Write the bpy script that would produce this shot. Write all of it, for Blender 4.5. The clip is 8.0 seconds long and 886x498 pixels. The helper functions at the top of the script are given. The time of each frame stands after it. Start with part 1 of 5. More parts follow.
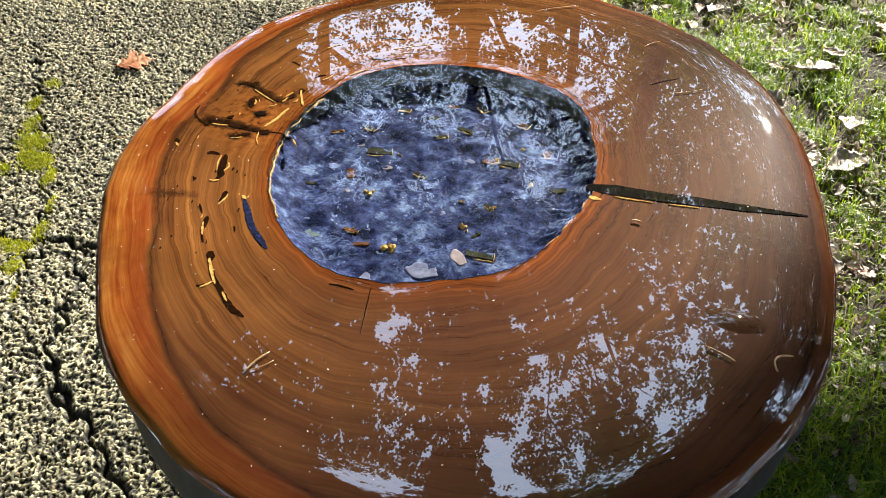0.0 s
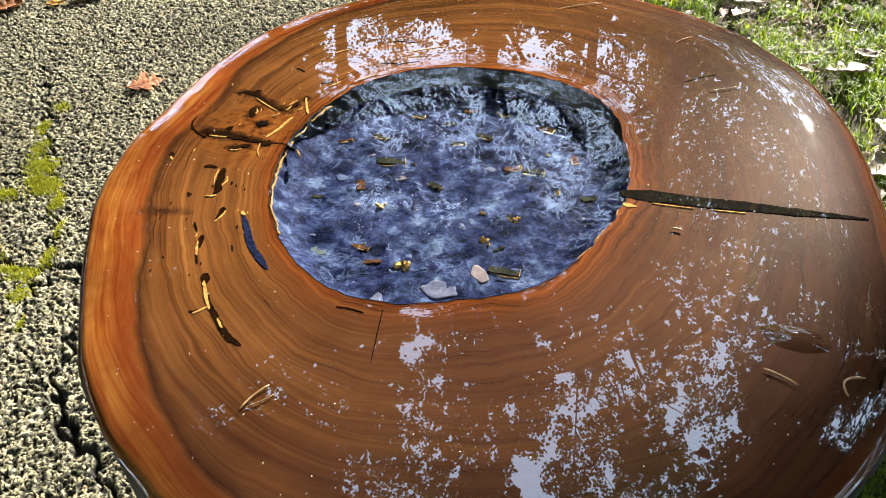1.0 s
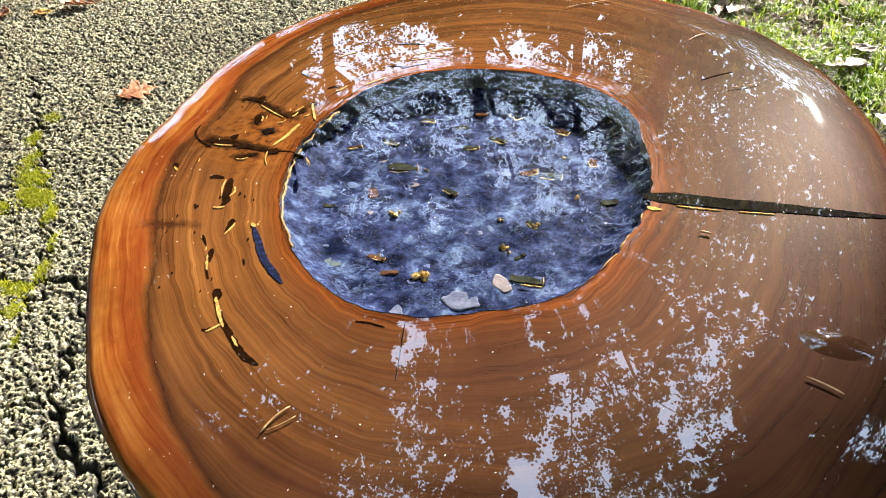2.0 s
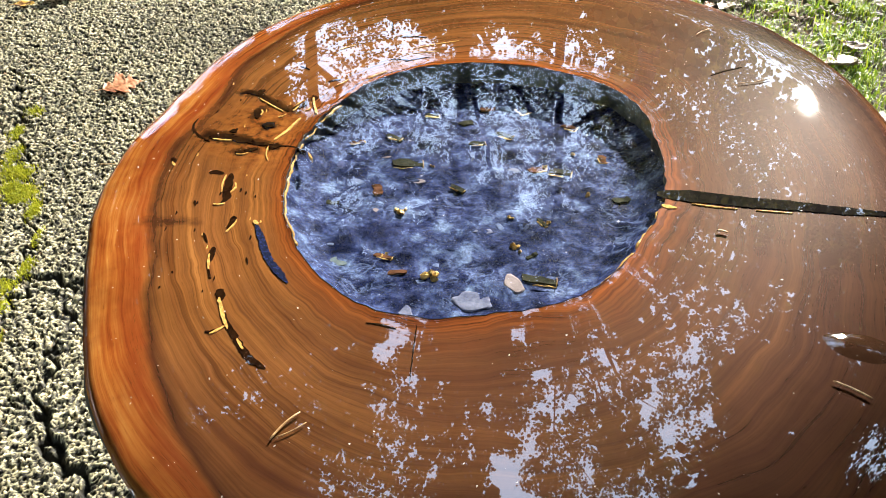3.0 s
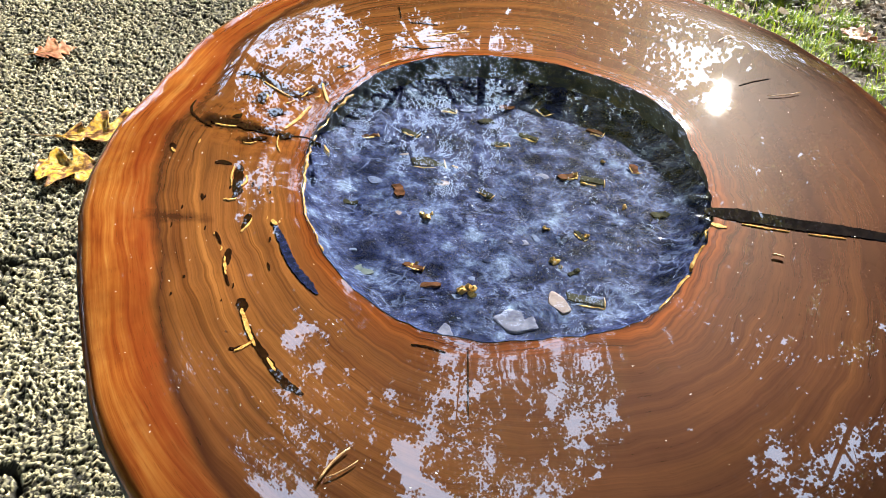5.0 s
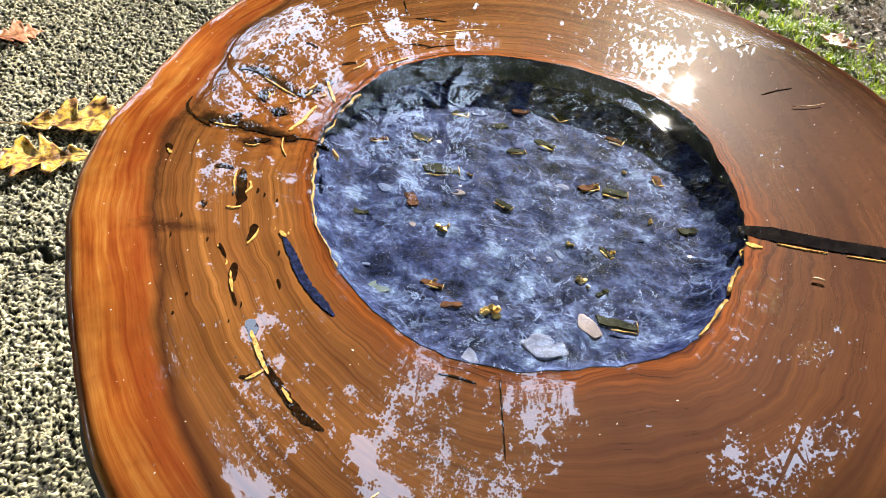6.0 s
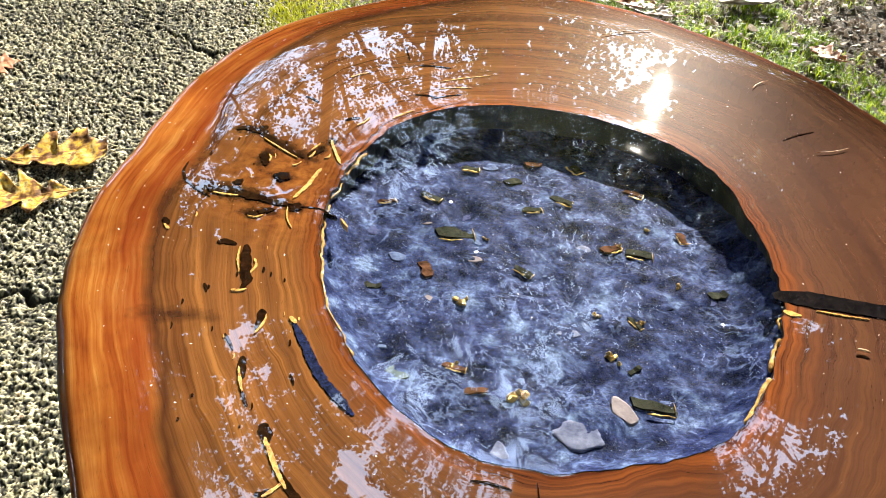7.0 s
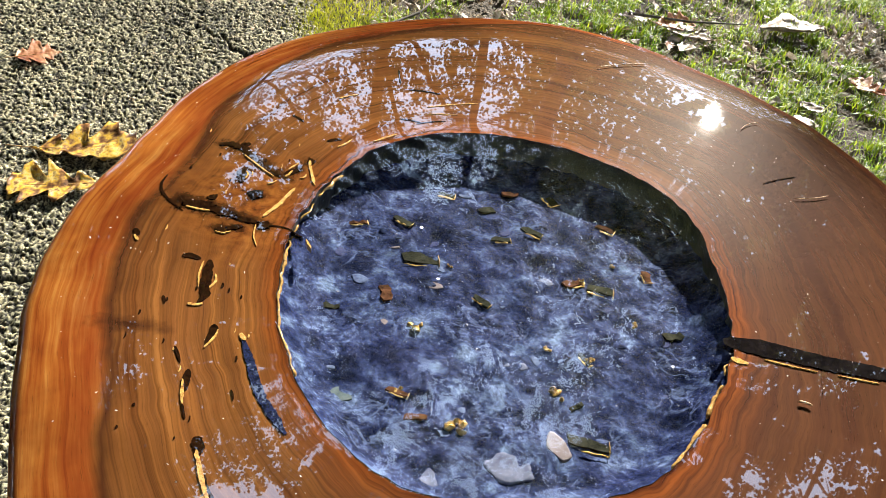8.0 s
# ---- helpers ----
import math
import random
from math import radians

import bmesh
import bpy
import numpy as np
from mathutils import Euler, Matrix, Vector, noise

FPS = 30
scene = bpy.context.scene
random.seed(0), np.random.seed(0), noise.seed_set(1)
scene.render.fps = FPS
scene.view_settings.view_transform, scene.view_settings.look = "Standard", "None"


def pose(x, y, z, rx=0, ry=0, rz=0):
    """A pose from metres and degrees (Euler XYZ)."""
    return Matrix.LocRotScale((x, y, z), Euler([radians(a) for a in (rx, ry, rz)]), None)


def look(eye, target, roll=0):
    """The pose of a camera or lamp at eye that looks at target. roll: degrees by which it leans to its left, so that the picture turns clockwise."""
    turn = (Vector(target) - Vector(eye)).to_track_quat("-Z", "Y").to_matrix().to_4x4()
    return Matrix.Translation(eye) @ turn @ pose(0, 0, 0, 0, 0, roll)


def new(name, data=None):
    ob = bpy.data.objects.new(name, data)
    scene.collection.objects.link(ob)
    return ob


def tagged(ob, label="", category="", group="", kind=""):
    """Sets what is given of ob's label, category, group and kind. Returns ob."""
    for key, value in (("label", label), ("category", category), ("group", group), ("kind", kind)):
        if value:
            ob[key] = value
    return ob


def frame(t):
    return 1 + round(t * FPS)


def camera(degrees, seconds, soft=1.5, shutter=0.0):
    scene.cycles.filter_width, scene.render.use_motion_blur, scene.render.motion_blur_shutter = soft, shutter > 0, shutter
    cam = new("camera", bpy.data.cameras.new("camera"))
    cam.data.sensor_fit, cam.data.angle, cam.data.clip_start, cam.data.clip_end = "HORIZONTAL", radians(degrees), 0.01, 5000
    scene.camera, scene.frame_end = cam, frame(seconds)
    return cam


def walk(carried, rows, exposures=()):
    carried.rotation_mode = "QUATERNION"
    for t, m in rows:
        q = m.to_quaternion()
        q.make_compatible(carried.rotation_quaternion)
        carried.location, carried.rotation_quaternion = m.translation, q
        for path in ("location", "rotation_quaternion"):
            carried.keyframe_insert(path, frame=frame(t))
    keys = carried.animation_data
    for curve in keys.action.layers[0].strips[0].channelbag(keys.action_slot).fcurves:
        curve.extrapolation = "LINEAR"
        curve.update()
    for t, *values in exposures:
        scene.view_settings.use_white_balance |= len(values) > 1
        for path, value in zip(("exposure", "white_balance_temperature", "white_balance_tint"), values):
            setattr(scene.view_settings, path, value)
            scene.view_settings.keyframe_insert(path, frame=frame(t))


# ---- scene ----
cam = camera(50.0, 8.0, soft=0.8)
PATH = [
    (0, (0.048, 0.173, 1.045), (0.011, 1.728, -0.212), 1.8),
    (0.5, (0.057, 0.196, 1.026), (-0.006, 1.764, -0.214), 0.6),
    (1, (0.049, 0.227, 0.999), (-0.037, 1.805, -0.227), -0.6),
    (1.5, (0.037, 0.242, 0.991), (-0.04, 1.823, -0.23), -1.1),
    (3, (0.008, 0.266, 0.976), (-0.017, 1.844, -0.252), -0.3),
    (3.5, (-0.007, 0.283, 0.969), (-0.002, 1.854, -0.269), 0.9),
    (4, (-0.025, 0.301, 0.96), (0.02, 1.868, -0.283), 2.5),
    (4.5, (-0.047, 0.31, 0.954), (0.062, 1.876, -0.286), 4.7),
    (5.8, (-0.1, 0.353, 0.935), (0.138, 1.897, -0.314), 9.1),
    (6, (-0.103, 0.364, 0.93), (0.148, 1.909, -0.315), 9.7),
    (6.5, (-0.112, 0.393, 0.929), (0.164, 1.943, -0.304), 10.2),
    (7, (-0.121, 0.419, 0.935), (0.167, 1.969, -0.296), 9.3),
    (7.5, (-0.12, 0.421, 0.956), (0.152, 1.973, -0.276), 9.0),
    (8, (-0.075, 0.414, 0.962), (0.122, 1.973, -0.276), 10.8),
]
walk(cam, [(t, look(eye, target, roll)) for t, eye, target, roll in PATH], exposures=[(0.0, 1.88), (0.6, 1.83), (1.0, 1.89), (1.5, 2.15), (3.0, 2.14), (4.5, 2.06), (6.5, 2.11), (7.0, 2.1), (7.5, 1.95), (8.0, 1.76)])

# ---------------------------------------------------------------- light
SUN_AZ, SUN_EL = 22.8, 26.5
sun_way = Vector((math.sin(radians(SUN_AZ)) * math.cos(radians(SUN_EL)), math.cos(radians(SUN_AZ)) * math.cos(radians(SUN_EL)), math.sin(radians(SUN_EL))))
world = bpy.data.worlds.new("sky")
scene.world = world
world.use_nodes = True
sky = world.node_tree.nodes.new("ShaderNodeTexSky")
sky.sky_type, sky.sun_disc = "NISHITA", False
sky.sun_elevation, sky.sun_rotation = radians(SUN_EL), radians(SUN_AZ)
sky.air_density, sky.dust_density, sky.ozone_density = 1.0, 0.3, 1.0
background = world.node_tree.nodes["Background"]
background.inputs["Strength"].default_value = 0.15
# a bright thin high haze over the whole sky
haze = world.node_tree.nodes.new("ShaderNodeVectorMath")
haze.operation = "MULTIPLY_ADD"
haze.inputs[1].default_value = (0.14, 0.14, 0.14)
haze.inputs[2].default_value = (6.6, 8.3, 11.2)
world.node_tree.links.new(sky.outputs["Color"], haze.inputs[0])
world.node_tree.links.new(haze.outputs[0], background.inputs["Color"])
sun_data = bpy.data.lights.new("sun", "SUN")
sun_data.energy, sun_data.angle, sun_data.color = 5.0, radians(0.53), (1.0, 0.93, 0.82)
sun = new("sun", sun_data)
sun.matrix_world = look(sun_way * 30, (0, 0, 0))


# ---------------------------------------------------------------- materials
TOP = 0.600
CX, CY = 0.030, 0.845


class Nodes:
    """A short way to write a node material."""

    def __init__(self, name):
        self.mat = bpy.data.materials.new(name)
        self.mat.use_nodes = True
        self.tree = self.mat.node_tree
        self.bsdf = self.tree.nodes["Principled BSDF"]
        self.out = self.tree.nodes["Material Output"]

    def node(self, kind, attribute_name="", feature="", operation="", data_type="", blend_type=""):
        n = self.tree.nodes.new(kind)
        if attribute_name:
            n.attribute_name = attribute_name
        if feature:
            n.feature = feature
        if operation:
            n.operation = operation
        if data_type:
            n.data_type = data_type
        if blend_type:
            n.blend_type = blend_type
        return n

    def link(self, a, b):
        self.tree.links.new(a, b)

    def put(self, socket, value):
        if hasattr(value, "is_output"):
            self.link(value, socket)
        else:
            socket.default_value = value

    def coords(self, scale=(1, 1, 1), attribute=""):
        if attribute:
            source = self.node("ShaderNodeAttribute", attribute_name=attribute).outputs["Vector"]
        else:
            source = self.node("ShaderNodeTexCoord").outputs["Object"]
        m = self.node("ShaderNodeMapping")
        m.inputs["Scale"].default_value = scale
        self.link(source, m.inputs["Vector"])
        return m.outputs["Vector"]

    def noise(self, vector, scale, detail=4.0, rough=0.55, distortion=0.0, colour=False):
        n = self.node("ShaderNodeTexNoise")
        self.link(vector, n.inputs["Vector"])
        n.inputs["Scale"].default_value, n.inputs["Detail"].default_value = scale, detail
        n.inputs["Roughness"].default_value, n.inputs["Distortion"].default_value = rough, distortion
        return n.outputs["Color" if colour else "Fac"]

    def cells(self, vector, scale, feature="F1", output="Distance"):
        n = self.node("ShaderNodeTexVoronoi", feature=feature)
        self.link(vector, n.inputs["Vector"])
        n.inputs["Scale"].default_value = scale
        return n.outputs[output]

    def ramp(self, fac, stops):
        n = self.node("ShaderNodeValToRGB")
        e = n.color_ramp.elements
        while len(e) < len(stops):
            e.new(0.5)
        for item, (place, colour) in zip(e, stops):
            item.position = place
            item.color = (*colour, 1) if len(colour) == 3 else colour
        self.link(fac, n.inputs["Fac"])
        return n.outputs["Color"]

    def grey(self, fac, *stops):
        return self.ramp(fac, [(p, (v, v, v)) for p, v in stops])

    def maths(self, op, a, b=0.0):
        n = self.node("ShaderNodeMath", operation=op)
        self.put(n.inputs[0], a)
        self.put(n.inputs[1], b)
        return n.outputs[0]

    def mix(self, fac, a, b, blend="MIX"):
        n = self.node("ShaderNodeMix", data_type="RGBA", blend_type=blend)
        self.put(n.inputs["Factor"], fac)
        for key, value in (("A", a), ("B", b)):
            sockets = [k for k in n.inputs if k.name == key and k.type == "RGBA"]
            self.put(sockets[0], (*value, 1) if isinstance(value, tuple) and len(value) == 3 else value)
        return [k for k in n.outputs if k.type == "RGBA"][0]

    def bump(self, height, strength, distance):
        n = self.node("ShaderNodeBump")
        n.inputs["Strength"].default_value, n.inputs["Distance"].default_value = strength, distance
        self.link(height, n.inputs["Height"])
        return n.outputs["Normal"]

    def finish(self, colour=None, rough=None, normal=None, metal=None, ior=None):
        for key, value in (("Base Color", colour), ("Roughness", rough), ("Normal", normal), ("Metallic", metal), ("IOR", ior)):
            if value is not None:
                self.put(self.bsdf.inputs[key], (*value, 1) if isinstance(value, tuple) and len(value) == 3 else value)
        return self.mat


def wood_top():
    """Lacquered walnut: growth rings follow the attribute ring (cos, sin, way out from the pool to the rim)."""
    n = Nodes("lacquered_wood")
    ring = n.coords((1, 1, 1), "ring")
    split = n.node("ShaderNodeSeparateXYZ")
    n.link(ring, split.inputs[0])
    way_out = split.outputs["Z"]
    here = n.coords()
    wander = n.noise(n.coords((1.3, 1.3, 1.6), "ring"), 1.5, 3.0)
    warped = n.maths("ADD", way_out, n.maths("MULTIPLY", n.maths("SUBTRACT", wander, 0.5), 0.14))

    def rings(turns, across, detail=3.0, rough=0.6):
        """Noise drawn out along the growth rings."""
        v = n.node("ShaderNodeCombineXYZ")
        n.put(v.inputs[0], n.maths("MULTIPLY", split.outputs["X"], turns))
        n.put(v.inputs[1], n.maths("MULTIPLY", split.outputs["Y"], turns))
        n.put(v.inputs[2], n.maths("MULTIPLY", warped, across))
        return n.noise(v.outputs[0], 1.0, detail, rough)

    broad = rings(0.75, 12.0, 3.0)
    fine = rings(1.0, 52.0, 3.0, 0.62)
    hair = rings(1.6, 170.0, 2.0)
    heart = n.ramp(broad, [(0.28, (0.078, 0.026, 0.009)), (0.40, (0.128, 0.046, 0.013)), (0.50, (0.150, 0.058, 0.017)), (0.60, (0.186, 0.072, 0.019)), (0.74, (0.235, 0.098, 0.026))])
    streaks = n.ramp(fine, [(0.32, (0.48, 0.43, 0.41)), (0.43, (0.86, 0.84, 0.82)), (0.56, (1.04, 1.03, 1.02)), (0.72, (1.22, 1.22, 1.18))])
    colour = n.mix(0.85, heart, streaks, "MULTIPLY")
    colour = n.mix(0.6, colour, n.grey(hair, (0.34, 0.70), (0.5, 1.0), (0.66, 1.18)), "MULTIPLY")
    # the thin dark line that ends each year's growth
    year = n.maths("ABSOLUTE", n.maths("SUBTRACT", n.maths("FRACT", n.maths("MULTIPLY", n.maths("ADD", warped, n.maths("MULTIPLY", broad, 0.10)), 13.0)), 0.5))
    colour = n.mix(n.maths("MULTIPLY", n.grey(year, (0.0, 0.55), (0.07, 0.22), (0.22, 0.0)), n.grey(rings(1.8, 7.0), (0.36, 0.15), (0.62, 1.0))), colour, (0.050, 0.017, 0.007))
    sap = n.ramp(n.maths("ADD", n.maths("MULTIPLY", fine, 0.45), n.maths("MULTIPLY", n.noise(n.coords((2.2, 2.2, 9), "ring"), 1.6, 3.0), 0.55)), [(0.36, (0.17, 0.034, 0.008)), (0.44, (0.28, 0.072, 0.013)), (0.53, (0.37, 0.124, 0.022)), (0.64, (0.49, 0.22, 0.050))])
    rim = n.node("ShaderNodeSeparateXYZ")
    n.link(n.coords((1, 1, 1), "rim"), rim.inputs[0])
    edge = n.maths("ADD", rim.outputs["X"], n.maths("MULTIPLY", n.maths("SUBTRACT", n.noise(n.coords((1, 1, 0), "ring"), 2.6, 4.0), 0.5), 0.55))
    edge = n.maths("MULTIPLY", edge, 0.4)
    flame = n.maths("ADD", edge, n.maths("MULTIPLY", n.maths("SUBTRACT", n.noise(here, 46.0, 3.0), 0.5), 0.07))
    colour = n.mix(n.grey(flame, (0.30, 1.0), (0.41, 0.0)), colour, sap)
    # the red stain where the sapwood ends, then the dark line
    colour = n.mix(n.grey(flame, (0.14, 0.0), (0.30, 0.70), (0.40, 0.0)), colour, (0.150, 0.022, 0.007))
    colour = n.mix(n.maths("MULTIPLY", n.grey(n.noise(here, 21.0, 4.0, 0.6), (0.50, 0.0), (0.70, 0.5)), n.grey(edge, (0.30, 1.0), (0.38, 0.0))), colour, (0.165, 0.034, 0.009))
    dark_line = n.grey(edge, (0.345, 0.0), (0.400, 0.88), (0.425, 0.55), (0.490, 0.0))
    colour = n.mix(dark_line, colour, (0.038, 0.012, 0.006))
    # burnt orange round the knot, and the dark mark across the rings
    apart = n.node("ShaderNodeVectorMath", operation="DISTANCE")
    n.link(here, apart.inputs[0])
    apart.inputs[1].default_value = (-0.160, 0.050, TOP)
    near_knot = n.maths("ADD", apart.outputs["Value"], n.maths("MULTIPLY", n.maths("SUBTRACT", n.noise(here, 38.0, 4.0), 0.5), 0.06))
    colour = n.mix(n.grey(near_knot, (0.020, 0.62), (0.068, 0.0)), colour, n.ramp(n.noise(here, 120.0, 5.0, 0.65), [(0.32, (0.040, 0.010, 0.003)), (0.46, (0.19, 0.052, 0.010)), (0.62, (0.33, 0.120, 0.022))]))
    burnt = None
    for (ax, ay), (bx, by), wide in (((-0.180, 0.889), (-0.150, 0.882), 0.0065), ((-0.150, 0.882), (-0.126, 0.873), 0.0045), ((-0.154, 0.866), (-0.142, 0.869), 0.0040), ((-0.166, 0.957), (-0.146, 0.948), 0.0030), ((-0.146, 0.948), (-0.120, 0.926), 0.0035), ((-0.150, 0.918), (-0.146, 0.930), 0.0035), ((-0.120, 0.926), (-0.106, 0.950), 0.0020), ((-0.138, 0.903), (-0.135, 0.904), 0.0045)):
        start = Vector((ax - CX, ay - CY, TOP))
        run = Vector((bx - ax, by - ay, 0))
        off = n.node("ShaderNodeVectorMath", operation="SUBTRACT")
        n.link(here, off.inputs[0])
        off.inputs[1].default_value = start
        along = n.node("ShaderNodeVectorMath", operation="DOT_PRODUCT")
        n.link(off.outputs[0], along.inputs[0])
        along.inputs[1].default_value = run / run.length_squared
        share = n.maths("MINIMUM", n.maths("MAXIMUM", along.outputs["Value"], 0.0), 1.0)
        foot = n.node("ShaderNodeVectorMath", operation="SCALE")
        foot.inputs[0].default_value = run
        n.link(share, foot.inputs["Scale"])
        way = n.node("ShaderNodeVectorMath", operation="DISTANCE")
        n.link(off.outputs[0], way.inputs[0])
        n.link(foot.outputs[0], way.inputs[1])
        reach = n.maths("SUBTRACT", way.outputs["Value"], wide)
        burnt = reach if burnt is None else n.maths("MINIMUM", burnt, reach)
    burnt = n.maths("ADD", burnt, n.maths("MULTIPLY", n.maths("SUBTRACT", n.noise(here, 150.0, 5.0, 0.65), 0.5), 0.018))
    colour = n.mix(n.grey(n.maths("ADD", n.maths("MULTIPLY", burnt, 60.0), 0.5), (0.20, 0.96), (0.42, 0.70), (0.72, 0.0)), colour, (0.010, 0.004, 0.002))
    mark = n.node("ShaderNodeVectorMath", operation="DISTANCE")
    flat = n.node("ShaderNodeMapping")
    flat.inputs["Scale"].default_value = (0.30, 1.0, 1.0)
    n.link(here, flat.inputs["Vector"])
    n.link(flat.outputs[0], mark.inputs[0])
    mark.inputs[1].default_value = (-0.214 * 0.30, -0.067, TOP)
    stain = n.maths("ADD", mark.outputs["Value"], n.maths("MULTIPLY", n.maths("SUBTRACT", n.noise(here, 85.0, 4.0), 0.5), 0.016))
    colour = n.mix(n.grey(stain, (0.001, 0.90), (0.0075, 0.0)), colour, (0.030, 0.010, 0.005))
    # wood greyer to the right; shade on the right and front put into colour
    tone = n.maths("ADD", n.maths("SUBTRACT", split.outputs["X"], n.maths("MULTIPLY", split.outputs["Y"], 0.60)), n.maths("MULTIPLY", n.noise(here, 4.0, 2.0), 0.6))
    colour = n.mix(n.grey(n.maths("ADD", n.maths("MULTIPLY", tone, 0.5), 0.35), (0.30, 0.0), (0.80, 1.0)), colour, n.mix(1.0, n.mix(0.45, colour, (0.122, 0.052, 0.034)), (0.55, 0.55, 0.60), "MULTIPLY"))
    margin = n.maths("ADD", way_out, n.maths("MULTIPLY", n.maths("SUBTRACT", n.noise(n.coords((3, 3, 12), "ring"), 1.5, 2.0), 0.5), 0.06))
    inner = n.grey(margin, (0.0, 0.9), (0.03, 0.75), (0.07, 0.25), (0.16, 0.0))
    colour = n.mix(inner, colour, n.ramp(fine, [(0.35, (0.050, 0.011, 0.004)), (0.6, (0.20, 0.052, 0.010))]))
    blotch = n.grey(n.noise(here, 9.0, 5.0, 0.6), (0.32, 0.72), (0.6, 1.08))
    colour = n.mix(1.0, colour, blotch, "MULTIPLY")
    pores = n.noise(n.coords((9, 9, 160), "ring"), 3.0, 2.0)
    colour = n.mix(n.grey(pores, (0.60, 0.0), (0.72, 0.45)), colour, (0.04, 0.015, 0.006))
    # the poured lacquer: long soft waves, finer ripples beside the pool, dust
    waves = n.noise(here, 11.0, 1.5, 0.4)
    ripple = n.noise(n.coords((9, 9, 30), "ring"), 1.4, 2.0)
    near = n.grey(way_out, (0.0, 1.0), (0.12, 0.10), (0.2, 0.0))
    height = n.maths("ADD", n.maths("MULTIPLY", waves, 0.55), n.maths("MULTIPLY", n.maths("MULTIPLY", ripple, near), 0.5))
    normal = n.bump(height, 0.016, 0.004)
    rough = n.grey(n.noise(here, 30.0, 4.0), (0.3, 0.006), (0.75, 0.016))
    n.bsdf.inputs["Coat Weight"].default_value = 0.018
    n.bsdf.inputs["Coat Roughness"].default_value = 0.36
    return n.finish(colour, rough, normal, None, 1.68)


def plain_wood(name, dark, light, rough=0.6, stretch=(30, 30, 4)):
    n = Nodes(name)
    grain = n.noise(n.coords(stretch), 2.0, 5.0, 0.6)
    stain = n.noise(n.coords(), 7.0, 3.0)
    colour = n.mix(n.grey(stain, (0.35, 0.0), (0.7, 0.6)), n.ramp(grain, [(0.3, dark), (0.7, light)]), dark)
    return n.finish(colour, rough, n.bump(grain, 0.4, 0.002))


def bed_material():
    """Pearl-blue crushed stone set in clear resin: milky swirls, navy hollows, mica sparks."""
    n = Nodes("pearl_blue_bed")
    here = n.coords()
    swirl = n.noise(here, 30.0, 4.0, 0.6, 0.45)
    cloud = n.noise(here, 105.0, 4.0, 0.66, 0.35)
    dimple = n.cells(n.node("ShaderNodeVectorMath", operation="ADD").outputs[0], 48.0)
    shifted = dimple.node.inputs["Vector"].links[0].from_node
    n.link(here, shifted.inputs[0])
    spread = n.node("ShaderNodeVectorMath", operation="SCALE")
    n.link(n.noise(here, 60.0, 3.0, 0.6, colour=True), spread.inputs[0])
    spread.inputs["Scale"].default_value = 0.022
    n.link(spread.outputs[0], shifted.inputs[1])
    mixed = n.maths("ADD", n.maths("ADD", n.maths("MULTIPLY", swirl, 0.40), n.maths("MULTIPLY", cloud, 0.42)), n.maths("MULTIPLY", dimple, 0.20))
    colour = n.ramp(mixed, [(0.395, (0.002, 0.004, 0.015)), (0.455, (0.009, 0.014, 0.044)), (0.515, (0.023, 0.032, 0.084)), (0.575, (0.052, 0.073, 0.152)), (0.66, (0.175, 0.24, 0.35))])
    # small pale curls of pearl dust
    curl = n.maths("ABSOLUTE", n.maths("SUBTRACT", n.noise(here, 75.0, 3.0, 0.55, 0.7), 0.5))
    where = n.grey(n.noise(here, 26.0, 3.0), (0.48, 0.0), (0.62, 0.8))
    colour = n.mix(n.maths("MULTIPLY", n.grey(curl, (0.0, 0.8), (0.05, 0.0)), where), colour, (0.15, 0.20, 0.33))
    grain = n.noise(here, 420.0, 3.0, 0.7)
    colour = n.mix(0.75, colour, n.grey(grain, (0.34, 0.45), (0.5, 0.95), (0.66, 1.75)), "MULTIPLY")
    hue = n.noise(here, 14.0, 2.0)
    colour = n.mix(n.grey(hue, (0.45, 0.0), (0.65, 0.35)), colour, n.mix(1.0, colour, (1.10, 0.96, 1.12), "MULTIPLY"))
    grit = n.cells(here, 2000.0, output="Color")
    sep = n.node("ShaderNodeSeparateColor")
    n.link(grit, sep.inputs[0])
    spark = n.grey(sep.outputs[0], (0.978, 0.0), (1.0, 0.9))
    colour = n.mix(spark, colour, (0.26, 0.30, 0.42))
    dark = n.grey(sep.outputs[1], (0.0, 0.45), (0.4, 1.0))
    colour = n.mix(1.0, colour, dark, "MULTIPLY")
    normal = n.bump(n.maths("ADD", sep.outputs[2], n.maths("MULTIPLY", cloud, 2.0)), 0.3, 0.0008)
    metal = n.grey(spark, (0.0, 0.0), (1.0, 0.3))
    return n.finish(colour, n.grey(sep.outputs[0], (0.0, 0.7), (1.0, 0.45)), normal, metal, 1.06)


